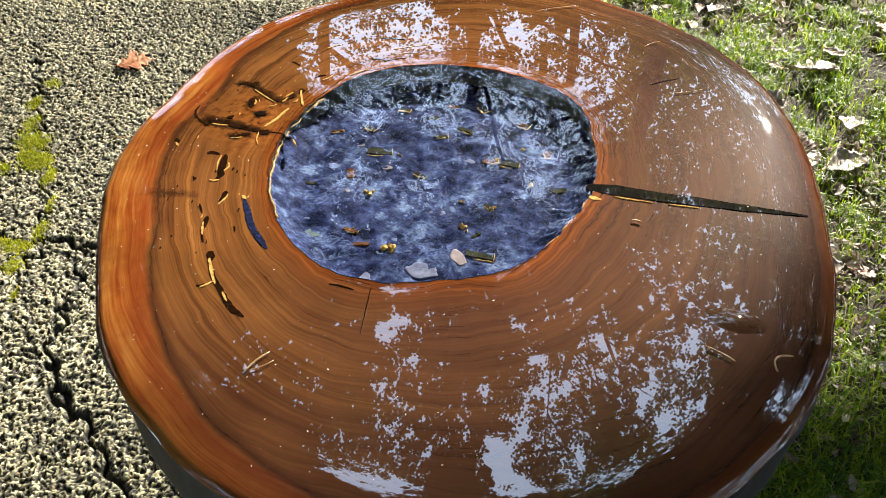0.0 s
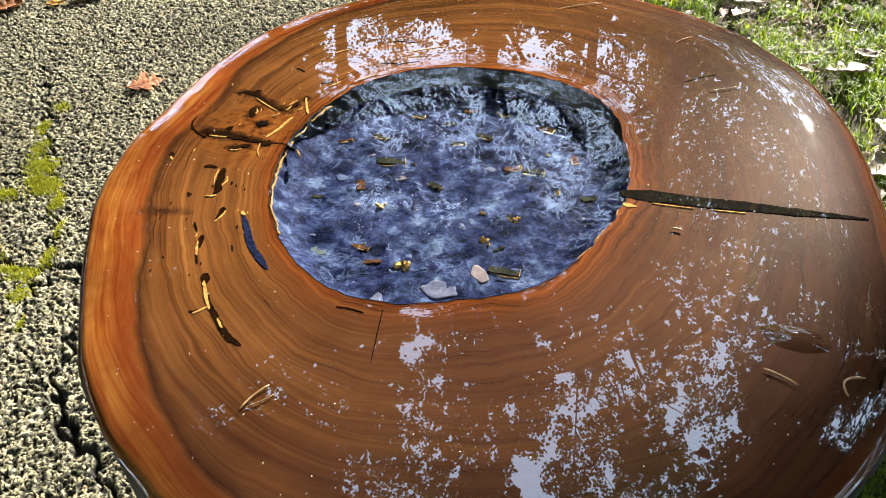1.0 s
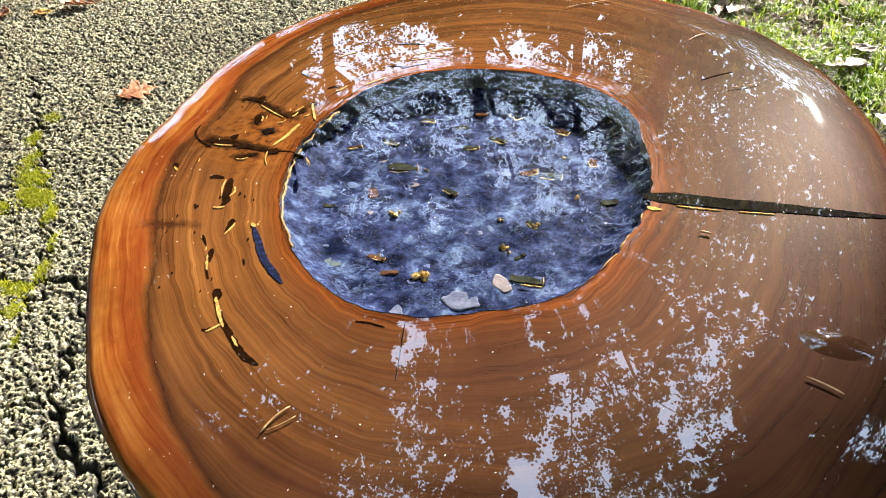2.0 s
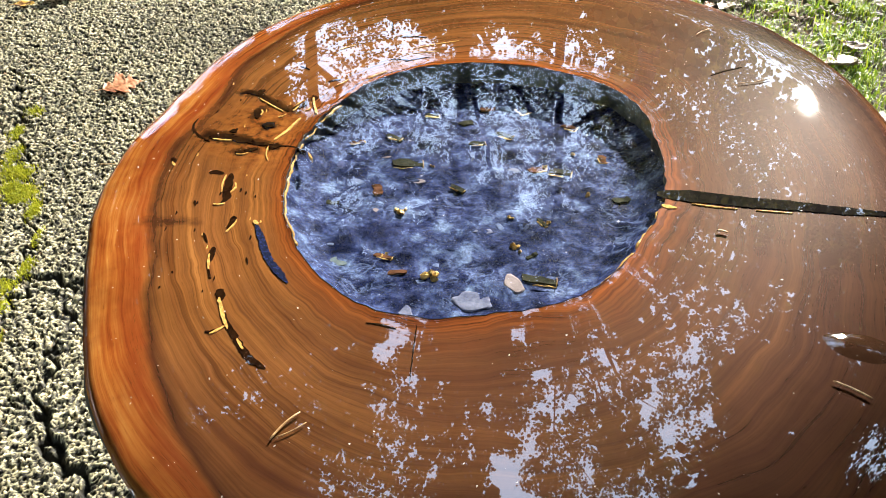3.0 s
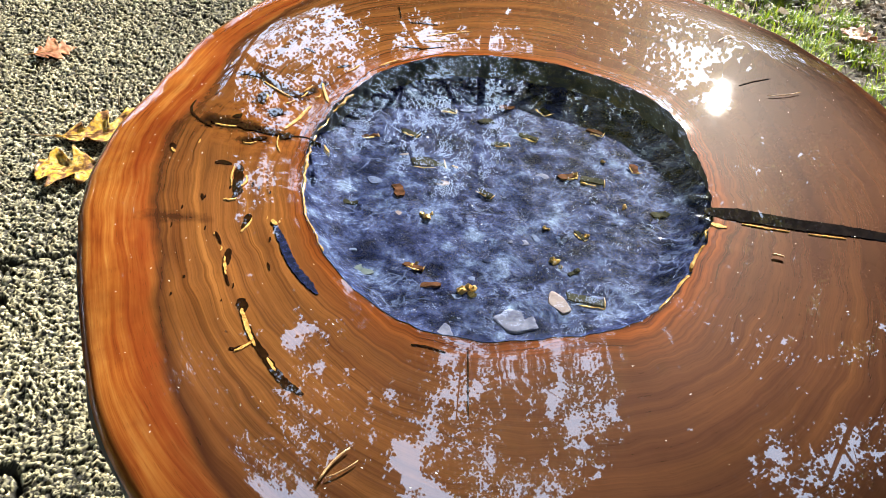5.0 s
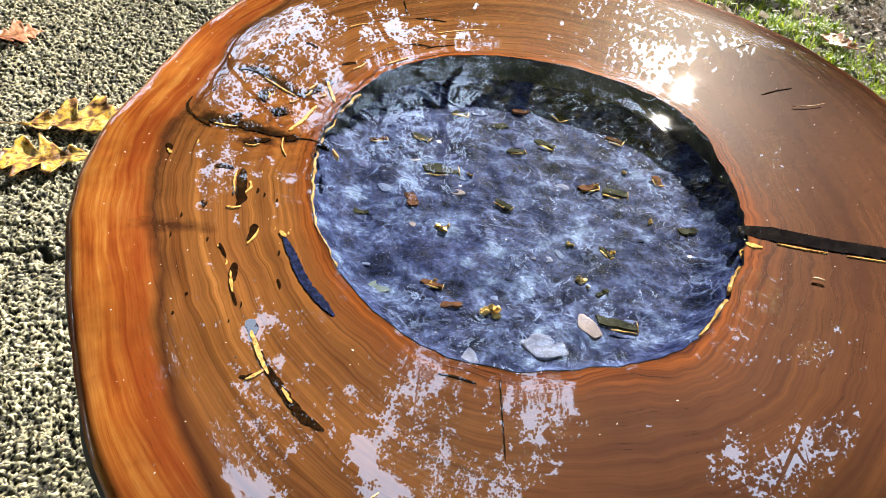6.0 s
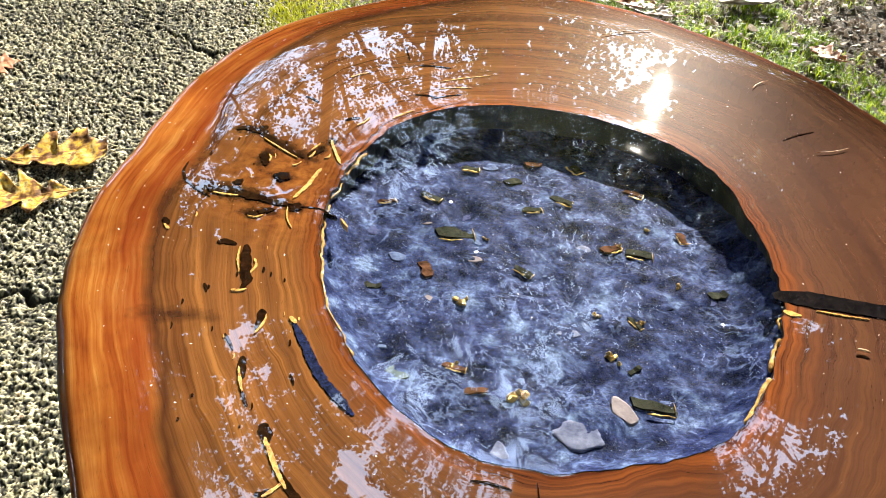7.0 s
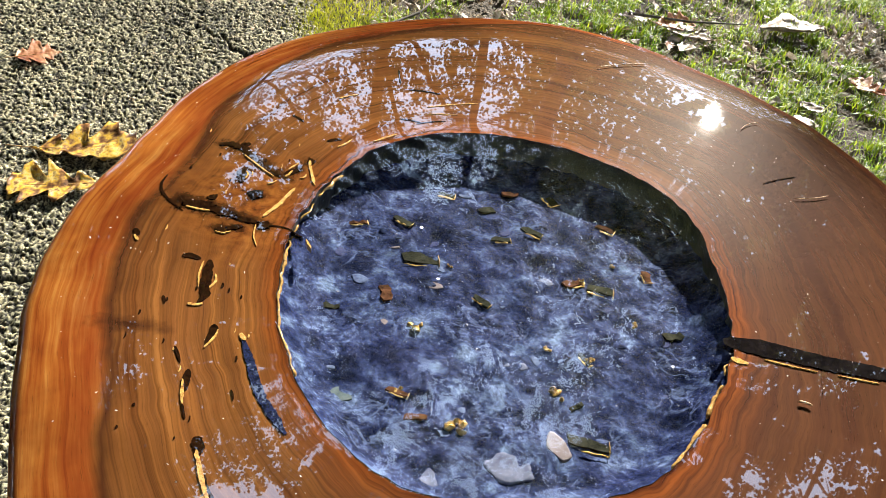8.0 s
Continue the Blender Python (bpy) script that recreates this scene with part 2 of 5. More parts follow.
def clear_resin():
    """A clear poured surface: see-through, with a mirror gloss by Fresnel."""
    n = Nodes("clear_resin")
    n.tree.nodes.remove(n.bsdf)
    here = n.coords()
    clear = n.node("ShaderNodeBsdfTransparent")
    clear.inputs["Color"].default_value = (0.93, 0.95, 1.0, 1)
    gloss = n.node("ShaderNodeBsdfGlossy")
    gloss.inputs["Roughness"].default_value = 0.012
    normal = n.bump(n.noise(here, 13.0, 1.5, 0.4), 0.06, 0.004)
    n.link(normal, gloss.inputs["Normal"])
    facing = n.node("ShaderNodeLayerWeight")
    facing.inputs["Blend"].default_value = 0.5
    n.link(normal, facing.inputs["Normal"])
    steep = n.maths("POWER", facing.outputs["Facing"], 5.0)
    mirror = n.maths("ADD", n.maths("MULTIPLY", steep, 0.925), 0.075)
    both = n.node("ShaderNodeMixShader")
    n.link(mirror, both.inputs[0])
    n.link(clear.outputs[0], both.inputs[1])
    n.link(gloss.outputs[0], both.inputs[2])
    n.link(both.outputs[0], n.out.inputs["Surface"])
    return n.mat


def mottled(name, dark, light, scale=40.0, rough=0.5, metal=0.0, relief=0.3, depth=0.002, ior=1.5):
    n = Nodes(name)
    a = n.noise(n.coords(), scale, 5.0, 0.65)
    b = n.noise(n.coords(), scale * 4.3, 3.0)
    both = n.maths("ADD", n.maths("MULTIPLY", a, 0.65), n.maths("MULTIPLY", b, 0.35))
    normal = n.bump(both, relief, depth) if relief else None
    return n.finish(n.ramp(both, [(0.34, dark), (0.64, light)]), rough, normal, metal, ior)


def asphalt():
    """Worn open asphalt: the attribute chip gives each stone of the surface its tone."""
    n = Nodes("worn_asphalt")
    chip = n.node("ShaderNodeAttribute", attribute_name="chip")
    sep = n.node("ShaderNodeSeparateXYZ")
    n.link(chip.outputs["Vector"], sep.inputs[0])
    here = n.coords()
    stone = n.ramp(sep.outputs[0], [(0.0, (0.095, 0.090, 0.058)), (0.35, (0.34, 0.32, 0.195)), (0.7, (0.58, 0.53, 0.32)), (0.93, (0.78, 0.71, 0.46)), (1.0, (0.46, 0.29, 0.15))])
    # tar between the stones; colour also drops to near black in the cracks
    gap_tone = n.grey(sep.outputs[1], (0.44, 0.045), (0.94, 1.0))
    colour = n.mix(1.0, stone, gap_tone, "MULTIPLY")
    grime = n.grey(n.noise(here, 3.1, 5.0, 0.6), (0.32, 0.72), (0.66, 1.12))
    colour = n.mix(1.0, colour, grime, "MULTIPLY")
    fine = n.noise(here, 600.0, 3.0)
    colour = n.mix(0.5, colour, n.grey(fine, (0.35, 0.55), (0.65, 1.3)), "MULTIPLY")
    return n.finish(colour, 0.8, n.bump(fine, 0.5, 0.0015))


def leaf_material(name, stops, scale=30.0, rough=0.55, through_light=0.25, vary=0.45):
    n = Nodes(name)
    where = n.noise(n.coords(), scale, 5.0, 0.6)
    island = n.node("ShaderNodeNewGeometry").outputs["Random Per Island"]
    tone = n.maths("ADD", n.maths("MULTIPLY", where, 1.0 - vary), n.maths("MULTIPLY", island, vary))
    colour = n.ramp(tone, stops)
    n.finish(colour, rough, n.bump(where, 0.3, 0.002))
    if through_light:
        lit = n.node("ShaderNodeBsdfTranslucent")
        n.link(colour, lit.inputs["Color"])
        both = n.node("ShaderNodeMixShader")
        both.inputs[0].default_value = through_light
        n.link(n.bsdf.outputs[0], both.inputs[1])
        n.link(lit.outputs[0], both.inputs[2])
        n.link(both.outputs[0], n.out.inputs["Surface"])
    return n.mat


WOOD = wood_top()
SIDE = plain_wood("weathered_side", (0.030, 0.027, 0.020), (0.095, 0.085, 0.065), 0.75)
LEG = plain_wood("leg_wood", (0.10, 0.05, 0.025), (0.22, 0.12, 0.06), 0.6)
BED = bed_material()
RESIN = clear_resin()
BARK_WALL = mottled("dark_bark_wall", (0.006, 0.007, 0.006), (0.030, 0.032, 0.026), 60.0, 0.5, 0.0, 0.6, 0.004)
BLACK_FILL = mottled("black_resin_fill", (0.001, 0.0008, 0.0008), (0.026, 0.010, 0.004), 260.0, 0.016, 0.0, 0.0, 0.001, 1.6)
BLUE_FILL = mottled("dark_blue_resin_fill", (0.002, 0.003, 0.008), (0.020, 0.027, 0.075), 200.0, 0.016, 0.0, 0.0, 0.001, 1.6)
SMOKE_FILL = mottled("smoky_resin_fill", (0.002, 0.002, 0.003), (0.014, 0.011, 0.011), 90.0, 0.016, 0.0, 0.0, 0.001, 1.6)
GOLD = mottled("gold_leaf", (0.40, 0.20, 0.02), (0.95, 0.66, 0.22), 420.0, 0.32, 0.85, 0.6, 0.002)
GOLD_EDGE = mottled("golden_bare_wood", (0.14, 0.045, 0.008), (0.86, 0.52, 0.15), 520.0, 0.06, 0.0, 0.05, 0.001)
BARK_CHIP = mottled("bark_chip", (0.008, 0.009, 0.006), (0.055, 0.055, 0.034), 130.0, 0.8, 0.0, 0.3, 0.002, 1.05)
RUST_CHIP = mottled("rusty_chip", (0.025, 0.012, 0.006), (0.17, 0.075, 0.035), 150.0, 0.8, 0.0, 0.3, 0.002, 1.05)
PEBBLE_WHITE = mottled("pale_quartz", (0.09, 0.10, 0.15), (0.24, 0.25, 0.31), 110.0, 0.8, 0.0, 0.3, 0.002, 1.05)
PEBBLE_TAN = mottled("cream_stone", (0.20, 0.16, 0.15), (0.36, 0.30, 0.27), 90.0, 0.8, 0.0, 0.3, 0.002, 1.05)
PEBBLE_GREEN = mottled("grey_green_stone", (0.10, 0.13, 0.125), (0.20, 0.235, 0.215), 90.0, 0.8, 0.0, 0.3, 0.002, 1.05)
ASPHALT = asphalt()
SOIL = mottled("leafy_soil", (0.010, 0.008, 0.005), (0.13, 0.10, 0.065), 120.0, 0.9, 0.0, 0.9, 0.02)
GRASS = leaf_material("grass_blades", [(0.2, (0.035, 0.085, 0.010)), (0.42, (0.15, 0.26, 0.014)), (0.66, (0.36, 0.47, 0.022)), (0.88, (0.53, 0.57, 0.045)), (0.97, (0.60, 0.52, 0.22))], 9.0, 0.5, 0.55)
MOSS = leaf_material("moss", [(0.2, (0.16, 0.19, 0.010)), (0.55, (0.46, 0.48, 0.028)), (0.9, (0.66, 0.62, 0.07))], 25.0, 0.8, 0.4)
LITTER = leaf_material("dry_leaf_litter", [(0.20, (0.05, 0.032, 0.02)), (0.38, (0.28, 0.20, 0.13)), (0.55, (0.46, 0.38, 0.29)), (0.80, (0.70, 0.62, 0.52))], 90.0, 0.6, 0.15)
YELLOW_LEAF = leaf_material("yellow_oak_leaf", [(0.36, (0.06, 0.026, 0.01)), (0.43, (0.22, 0.10, 0.035)), (0.49, (0.42, 0.24, 0.085)), (0.545, (0.80, 0.50, 0.04)), (0.60, (0.80, 0.62, 0.24)), (0.66, (0.30, 0.15, 0.055))], 52.0, 0.35, 0.25, 0.0)
RUSSET_LEAF = leaf_material("russet_maple_leaf", [(0.30, (0.12, 0.04, 0.02)), (0.42, (0.34, 0.12, 0.05)), (0.52, (0.52, 0.22, 0.10)), (0.65, (0.68, 0.40, 0.24))], 50.0, 0.45, 0.2, 0.0)
PALE_LEAF = leaf_material("pale_dry_leaf", [(0.30, (0.16, 0.11, 0.075)), (0.45, (0.28, 0.21, 0.15)), (0.66, (0.47, 0.40, 0.31))], 60.0, 0.5, 0.15, 0.0)
NEEDLE = mottled("dry_pine_needle", (0.30, 0.15, 0.05), (0.66, 0.42, 0.18), 200.0, 0.4)
TREE_BARK = plain_wood("tree_bark", (0.035, 0.028, 0.022), (0.13, 0.11, 0.09), 0.9, (6, 6, 1.2))
CANOPY = leaf_material("autumn_canopy", [(0.2, (0.06, 0.07, 0.014)), (0.5, (0.14, 0.13, 0.028)), (0.75, (0.27, 0.20, 0.045)), (0.95, (0.34, 0.19, 0.05))], 1.5, 0.5, 0.5)


# ---------------------------------------------------------------- small helpers
def part(name, bm, material, parent=None, label="", smooth=True):
    mesh = bpy.data.meshes.new(name)
    bm.to_mesh(mesh)
    bm.free()
    return mesh_part(name, mesh, material, parent, label, smooth)


def mesh_part(name, mesh, material, parent=None, label="", smooth=True):
    mesh.materials.append(material)
    if smooth:
        mesh.polygons.foreach_set("use_smooth", [True] * len(mesh.polygons))
    ob = new(name, mesh)
    ob.parent = parent
    if label:
        tagged(ob, label)
    return ob


def from_lists(name, verts, faces):
    mesh = bpy.data.meshes.new(name)
    mesh.from_pydata([tuple(v) for v in verts], [], faces)
    mesh.update()
    return mesh


def round_curve(radii, angle):
    """A closed smooth curve through radii at even angles."""
    count = len(radii)
    f = (angle / (2 * math.pi)) % 1 * count
    i, u = int(f), f - int(f)
    a, b, c, d = (radii[(i + k) % count] for k in (-1, 0, 1, 2))
    return b + 0.5 * u * (c - a + u * (2 * a - 5 * b + 4 * c - d + u * (3 * (b - c) + d - a)))


def tube(bm, points, radii, sides=8):
    """A tapered tube along points, closed at both ends."""
    rings = []
    for i, p in enumerate(points):
        p = Vector(p)
        ahead = (Vector(points[min(i + 1, len(points) - 1)]) - Vector(points[max(i - 1, 0)])).normalized()
        side = ahead.orthogonal().normalized()
        up = ahead.cross(side)
        rings.append([bm.verts.new(p + radii[i] * (math.cos(a) * side + math.sin(a) * up)) for a in (2 * math.pi * k / sides for k in range(sides))])
    for r, q in zip(rings, rings[1:]):
        best = min(range(sides), key=lambda s: sum((r[k].co - q[(k + s) % sides].co).length for k in range(sides)))
        for k in range(sides):
            bm.faces.new((r[k], r[(k + 1) % sides], q[(k + 1 + best) % sides], q[(k + best) % sides]))
    bm.faces.new(rings[0][::-1])
    bm.faces.new(rings[-1])
    return bm


# ---------------------------------------------------------------- the table
RIM = [0.315, 0.3225, 0.3351, 0.3475, 0.3598, 0.3678, 0.3736, 0.3821, 0.3844, 0.3742, 0.361, 0.3473, 0.3359, 0.3206, 0.3034, 0.2875, 0.2781, 0.2776, 0.2778, 0.2791, 0.2815, 0.2894, 0.305, 0.3231, 0.3408, 0.3599, 0.3743, 0.3859, 0.3903, 0.3847, 0.3723, 0.3601, 0.345, 0.33, 0.3182, 0.3135]
POOL = [0.129, 0.134, 0.148, 0.158, 0.162, 0.163, 0.165, 0.165, 0.161, 0.152, 0.146, 0.144, 0.142, 0.146, 0.152, 0.161, 0.168, 0.167, 0.158, 0.154, 0.145, 0.134, 0.129, 0.128]
DEPTH = 0.022
AROUND = 288
table = tagged(new("side_table"), "live-edge wooden side table with a blue resin pool in its top", "table")
table.location = (CX, CY, 0)


def rim_radius(a):
    wobble = 0.0018 * noise.noise(Vector((math.cos(a) * 9, math.sin(a) * 9, 3)))
    return round_curve(RIM, a) + wobble


def pool_radius(a):
    wobble = 0.0022 * noise.noise(Vector((math.cos(a) * 7, math.sin(a) * 7, 8))) + 0.0012 * noise.noise(Vector((math.cos(a) * 21, math.sin(a) * 21, 1)))
    return round_curve(POOL, a) + wobble


def rim_drop(gap, a):
    """How far the lacquered edge has rolled over, gap metres in from the rim."""
    width = 0.050 + 0.012 * noise.noise(Vector((math.cos(a) * 2, math.sin(a) * 2, 5)))
    u = max(0.0, 1 - gap / width)
    roll = 0.003 + 0.006 * max(0.0, -math.cos(a))
    return roll * u * u + 0.003 * max(0.0, 1 - gap / 0.006) ** 2.2


def slab_top():
    verts, faces, ring, rim = [], [], [], []
    steps = [0, 0.008, 0.02, 0.04, 0.07] + [0.1 + 0.05 * k for k in range(13)] + [0.73 + 0.02 * k for k in range(12)] + [0.962, 0.975, 0.985, 0.993, 1.0]
    for v in steps:
        for k in range(AROUND):
            a = 2 * math.pi * k / AROUND
            inner, outer = pool_radius(a), rim_radius(a)
            r = inner + (outer - inner) * v
            gap = outer - r
            z = TOP - rim_drop(gap, a)
            z += 0.00016 * noise.noise(Vector((r * math.cos(a) * 8, r * math.sin(a) * 8, 2))) * min(1, v * 8)
            if v < 0.07:
                z += 0.0003 * (1 - v / 0.07) ** 2
            verts.append((r * math.cos(a), r * math.sin(a), z))
            ring.append((math.cos(a), math.sin(a), v))
            sap = 0.014 + 0.034 * max(0.0, math.cos(a - radians(176))) ** 0.6
            rim.append((gap / sap, gap, r))
    for i in range(len(steps) - 1):
        for k in range(AROUND):
            q = (k + 1) % AROUND
            faces.append((i * AROUND + k, (i + 1) * AROUND + k, (i + 1) * AROUND + q, i * AROUND + q))
    mesh = from_lists("slab_top", verts, faces)
    layer = mesh.attributes.new("ring", "FLOAT_VECTOR", "POINT")
    layer.data.foreach_set("vector", [c for p in ring for c in p])
    layer = mesh.attributes.new("rim", "FLOAT_VECTOR", "POINT")
    layer.data.foreach_set("vector", [c for p in rim for c in p])
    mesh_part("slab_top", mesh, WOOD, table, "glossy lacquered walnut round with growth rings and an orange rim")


def slab_side():
    verts, faces = [], []
    levels = [(0.0, 0.0), (0.003, 0.004), (0.002, 0.012), (0.000, 0.030), (-0.003, 0.055), (-0.007, 0.072), (-0.015, 0.079), (-0.10, 0.080)]
    for out, down in levels:
        for k in range(AROUND):
            a = 2 * math.pi * k / AROUND
            r = rim_radius(a) + out - 0.003 + 0.003 * noise.noise(Vector((math.cos(a) * 6, math.sin(a) * 6, down * 40)))
            if down == 0.0:
                r = rim_radius(a) - 0.0005
            z = TOP - rim_drop(0.0, a) - 0.0002 - down
            verts.append((r * math.cos(a), r * math.sin(a), z))
    for i in range(len(levels) - 1):
        for k in range(AROUND):
            q = (k + 1) % AROUND
            faces.append((i * AROUND + k, (i + 1) * AROUND + k, (i + 1) * AROUND + q, i * AROUND + q))
    faces.append(tuple((len(levels) - 1) * AROUND + k for k in range(AROUND))[::-1])
    mesh_part("slab_side", from_lists("slab_side", verts, faces), SIDE, table, "grey unfinished side of the slab")


def pool_wall():
    verts, faces = [], []
    levels = [(0.0, -0.0006), (0.0005, 0.002), (0.001, 0.010), (-0.001, 0.020), (-0.003, 0.030), (-0.004, 0.044)]
    for out, down in levels:
        for k in range(AROUND):
            a = 2 * math.pi * k / AROUND
            r = pool_radius(a) + out + (0.003 * noise.noise(Vector((math.cos(a) * 12, math.sin(a) * 12, down * 60))) if down > 0 else 0)
            verts.append((r * math.cos(a), r * math.sin(a), TOP - down))
    for i in range(len(levels) - 1):
        for k in range(AROUND):
            q = (k + 1) % AROUND
            faces.append((i * AROUND + k, i * AROUND + q, (i + 1) * AROUND + q, (i + 1) * AROUND + k))
    mesh_part("pool_wall", from_lists("pool_wall", verts, faces), BARK_WALL, table, "dark bark wall round the resin pool")


def disc(name, shrink, height, material, label, rings=40):
    verts, faces = [(0, 0, height(0, 0, 1.0))], []
    for i in range(1, rings + 1):
        u = i / rings
        for k in range(AROUND):
            a = 2 * math.pi * k / AROUND
            r = (pool_radius(a) + shrink) * u
            x, y = r * math.cos(a), r * math.sin(a)
            verts.append((x, y, height(x, y, (pool_radius(a) - r))))
    for k in range(AROUND):
        faces.append((0, 1 + k, 1 + (k + 1) % AROUND))
    for i in range(rings - 1):
        for k in range(AROUND):
            q = (k + 1) % AROUND
            b = 1 + i * AROUND
            faces.append((b + k, b + AROUND + k, b + AROUND + q, b + q))
    return mesh_part(name, from_lists(name, verts, faces), material, table, label)


def bed_height(x, y, gap):
    p = Vector((x, y, 0))
    edge = max(0.0, 1 - gap / 0.026)
    bearing = math.atan2(y, x)
    turn = math.degrees(bearing)
    back = max(0.0, min(1.0, (turn - 5) / 35)) * max(0.0, min(1.0, (168 - turn) / 20)) if abs(x) + abs(y) > 1e-4 else 0.0
    return TOP - DEPTH + 0.004 * back * edge ** 1.5 + 0.0165 * (1 - back) * edge ** 1.6 + 0.0016 * noise.noise(p * 42) + 0.0010 * noise.noise(p * 95)


def resin_height(x, y, gap):
    edge = max(0.0, 1 - gap / 0.030)
    bearing = math.atan2(y, x)
    folds = noise.noise(Vector((math.cos(bearing) * 16, math.sin(bearing) * 16, gap * 45)))
    swell = max(0.10, min(1.0, 0.50 + math.cos(bearing - radians(118))) * max(0.0, min(1.0, (math.degrees(bearing) % 360 - 40) / 40))) + (0.5 if abs(bearing + 0.15) < 0.25 else 0.0)
    return TOP + 0.0004 + 0.0013 * swell * edge ** 1.6 * folds * min(1.0, gap / 0.004) - 0.0005 * edge * (1 - edge) * 2


slab_top()
slab_side()
pool_wall()
disc("pool_bed", 0.003, bed_height, BED, "pearly blue crushed stone bed with mica sparks", 60)
resin = disc("clear_resin", 0.0012, resin_height, RESIN, "clear poured resin with a mirror gloss", 50)


def local(x, y):
    return x - CX, y - CY


def inlay(name, points, widths, material, label="", lift=0.0007, rough=0.25, parent=table):
    """A filled crack: a thin lens along points, with uneven sides, set flush into the top."""
    pts = [Vector((*local(*p), 0)) for p in points]
    if len(widths) == 1:
        widths = widths * len(pts)
    dense, wide = [], []
    for i in range(len(pts) - 1):
        a, b = pts[max(i - 1, 0)], pts[i]
        c, d = pts[i + 1], pts[min(i + 2, len(pts) - 1)]
        for k in range(14):
            u = k / 14
            dense.append(b + 0.5 * u * (c - a + u * (2 * a - 5 * b + 4 * c - d + u * (3 * (b - c) + d - a))))
            wide.append(widths[i] + (widths[i + 1] - widths[i]) * u)
    dense.append(pts[-1])
    wide.append(widths[-1])
    bm = bmesh.new()
    rows = []
    count = len(dense)
    for i, p in enumerate(dense):
        ahead = (dense[min(i + 1, count - 1)] - dense[max(i - 1, 0)]).normalized()
        side = Vector((-ahead.y, ahead.x, 0))
        close = min(1.0, 0.12 + 1.6 * min(i, count - 1 - i) / max(3, count * 0.25)) ** 0.6
        w = wide[i] * 0.5 * close
        gold = material is GOLD_EDGE
        w *= 0.55 if gold else 0.80
        uneven = (0.30 if gold else rough) * min(1.0, 0.0035 / max(w, 1e-4))
        rag = (0.35 if gold else 0.25) * min(1.0, 0.0022 / max(w, 1e-4))
        l = w * max(0.08, 1 + uneven * 2 * noise.noise(p * 240 + Vector((3, 1, 7))) + rag * noise.noise(p * 900))
        r = w * max(0.08, 1 + uneven * 2 * noise.noise(p * 240 + Vector((9, 4, 2))) + rag * noise.noise(p * 900 + Vector((5, 5, 5))))
        bearing = math.atan2(p.y, p.x)
        z = TOP - rim_drop(max(0.0, rim_radius(bearing) - p.length), bearing)
        rows.append([bm.verts.new(p + side * f + Vector((0, 0, z + h))) for f, h in ((l, -0.003), (l * 0.985, lift * 0.6), (-r * 0.985, lift * 0.6), (-r, -0.003))])
    for a, b in zip(rows, rows[1:]):
        for k in range(3):
            bm.faces.new((a[k], b[k], b[k + 1], a[k + 1]))
    bm.faces.new(rows[0])
    bm.faces.new(rows[-1][::-1])
    bmesh.ops.recalc_face_normals(bm, faces=bm.faces)
    return part(name, bm, material, parent, label, False)


# the long split that runs from the pool to the rim
inlay("split_fill", [(0.148, 0.812), (0.175, 0.809), (0.205, 0.803), (0.235, 0.799), (0.27, 0.793), (0.305, 0.7885), (0.322, 0.7875)], [0.021, 0.017, 0.0155, 0.0145, 0.011, 0.005, 0.003], SMOKE_FILL, "dark smoky resin filling a radial split", 0.0009, 0.12)
inlay("gold_fleck", [(0.149, 0.7985), (0.153, 0.797), (0.159, 0.7955)], [0.004, 0.007, 0.003], GOLD_EDGE, "golden fleck beside the split", 0.0011)
inlay("gold_fleck", [(0.170, 0.8003), (0.185, 0.797), (0.20, 0.7945)], [0.0015, 0.002, 0.001], GOLD_EDGE, "", 0.0011)
inlay("gold_fleck", [(0.212, 0.7930), (0.226, 0.7913), (0.236, 0.7900)], [0.001, 0.0016, 0.001], GOLD_EDGE, "", 0.0011)
# the blue slit and the cracks on the orange side
inlay("blue_slit", [(-0.125, 0.776), (-0.119, 0.760), (-0.112, 0.741), (-0.104, 0.727), (-0.095, 0.714)], [0.0038, 0.0060, 0.0064, 0.0064, 0.0042], BLUE_FILL, "curved slit filled with dark blue resin", 0.0009, 0.15)
inlay("gold_fleck", [(-0.1265, 0.779), (-0.125, 0.7765), (-0.1235, 0.774)], [0.003, 0.005, 0.003], GOLD_EDGE, "", 0.0014)
inlay("crack_fill", [(-0.136, 0.708), (-0.1345, 0.703), (-0.133, 0.697)], [0.006, 0.007, 0.004], BLACK_FILL, "black resin in a crack")
inlay("gold_crack", [(-0.1345, 0.700), (-0.132, 0.692), (-0.1285, 0.682), (-0.124, 0.672)], [0.003, 0.0042, 0.0042, 0.003], GOLD_EDGE, "crack lined with bare golden wood", 0.0012)
inlay("crack_fill", [(-0.1325, 0.694), (-0.127, 0.681), (-0.120, 0.668), (-0.113, 0.656), (-0.105, 0.646), (-0.097, 0.640)], [0.002, 0.003, 0.005, 0.0055, 0.006, 0.004], BLACK_FILL)
inlay("gold_crack", [(-0.117, 0.664), (-0.1145, 0.659), (-0.112, 0.655)], [0.002, 0.0036, 0.002], GOLD_EDGE, "", 0.0012)
inlay("gold_crack", [(-0.134, 0.668), (-0.130, 0.671), (-0.126, 0.675)], [0.0025, 0.003, 0.002], GOLD_EDGE, "", 0.0011)
inlay("crack_fill", [(-0.137, 0.670), (-0.134, 0.6695), (-0.131, 0.672)], [0.002, 0.003, 0.001], BLACK_FILL)
inlay("crack_fill", [(-0.1525, 0.836), (-0.152, 0.821), (-0.1505, 0.806), (-0.153, 0.799)], [0.006, 0.008, 0.006, 0.002], BLACK_FILL)
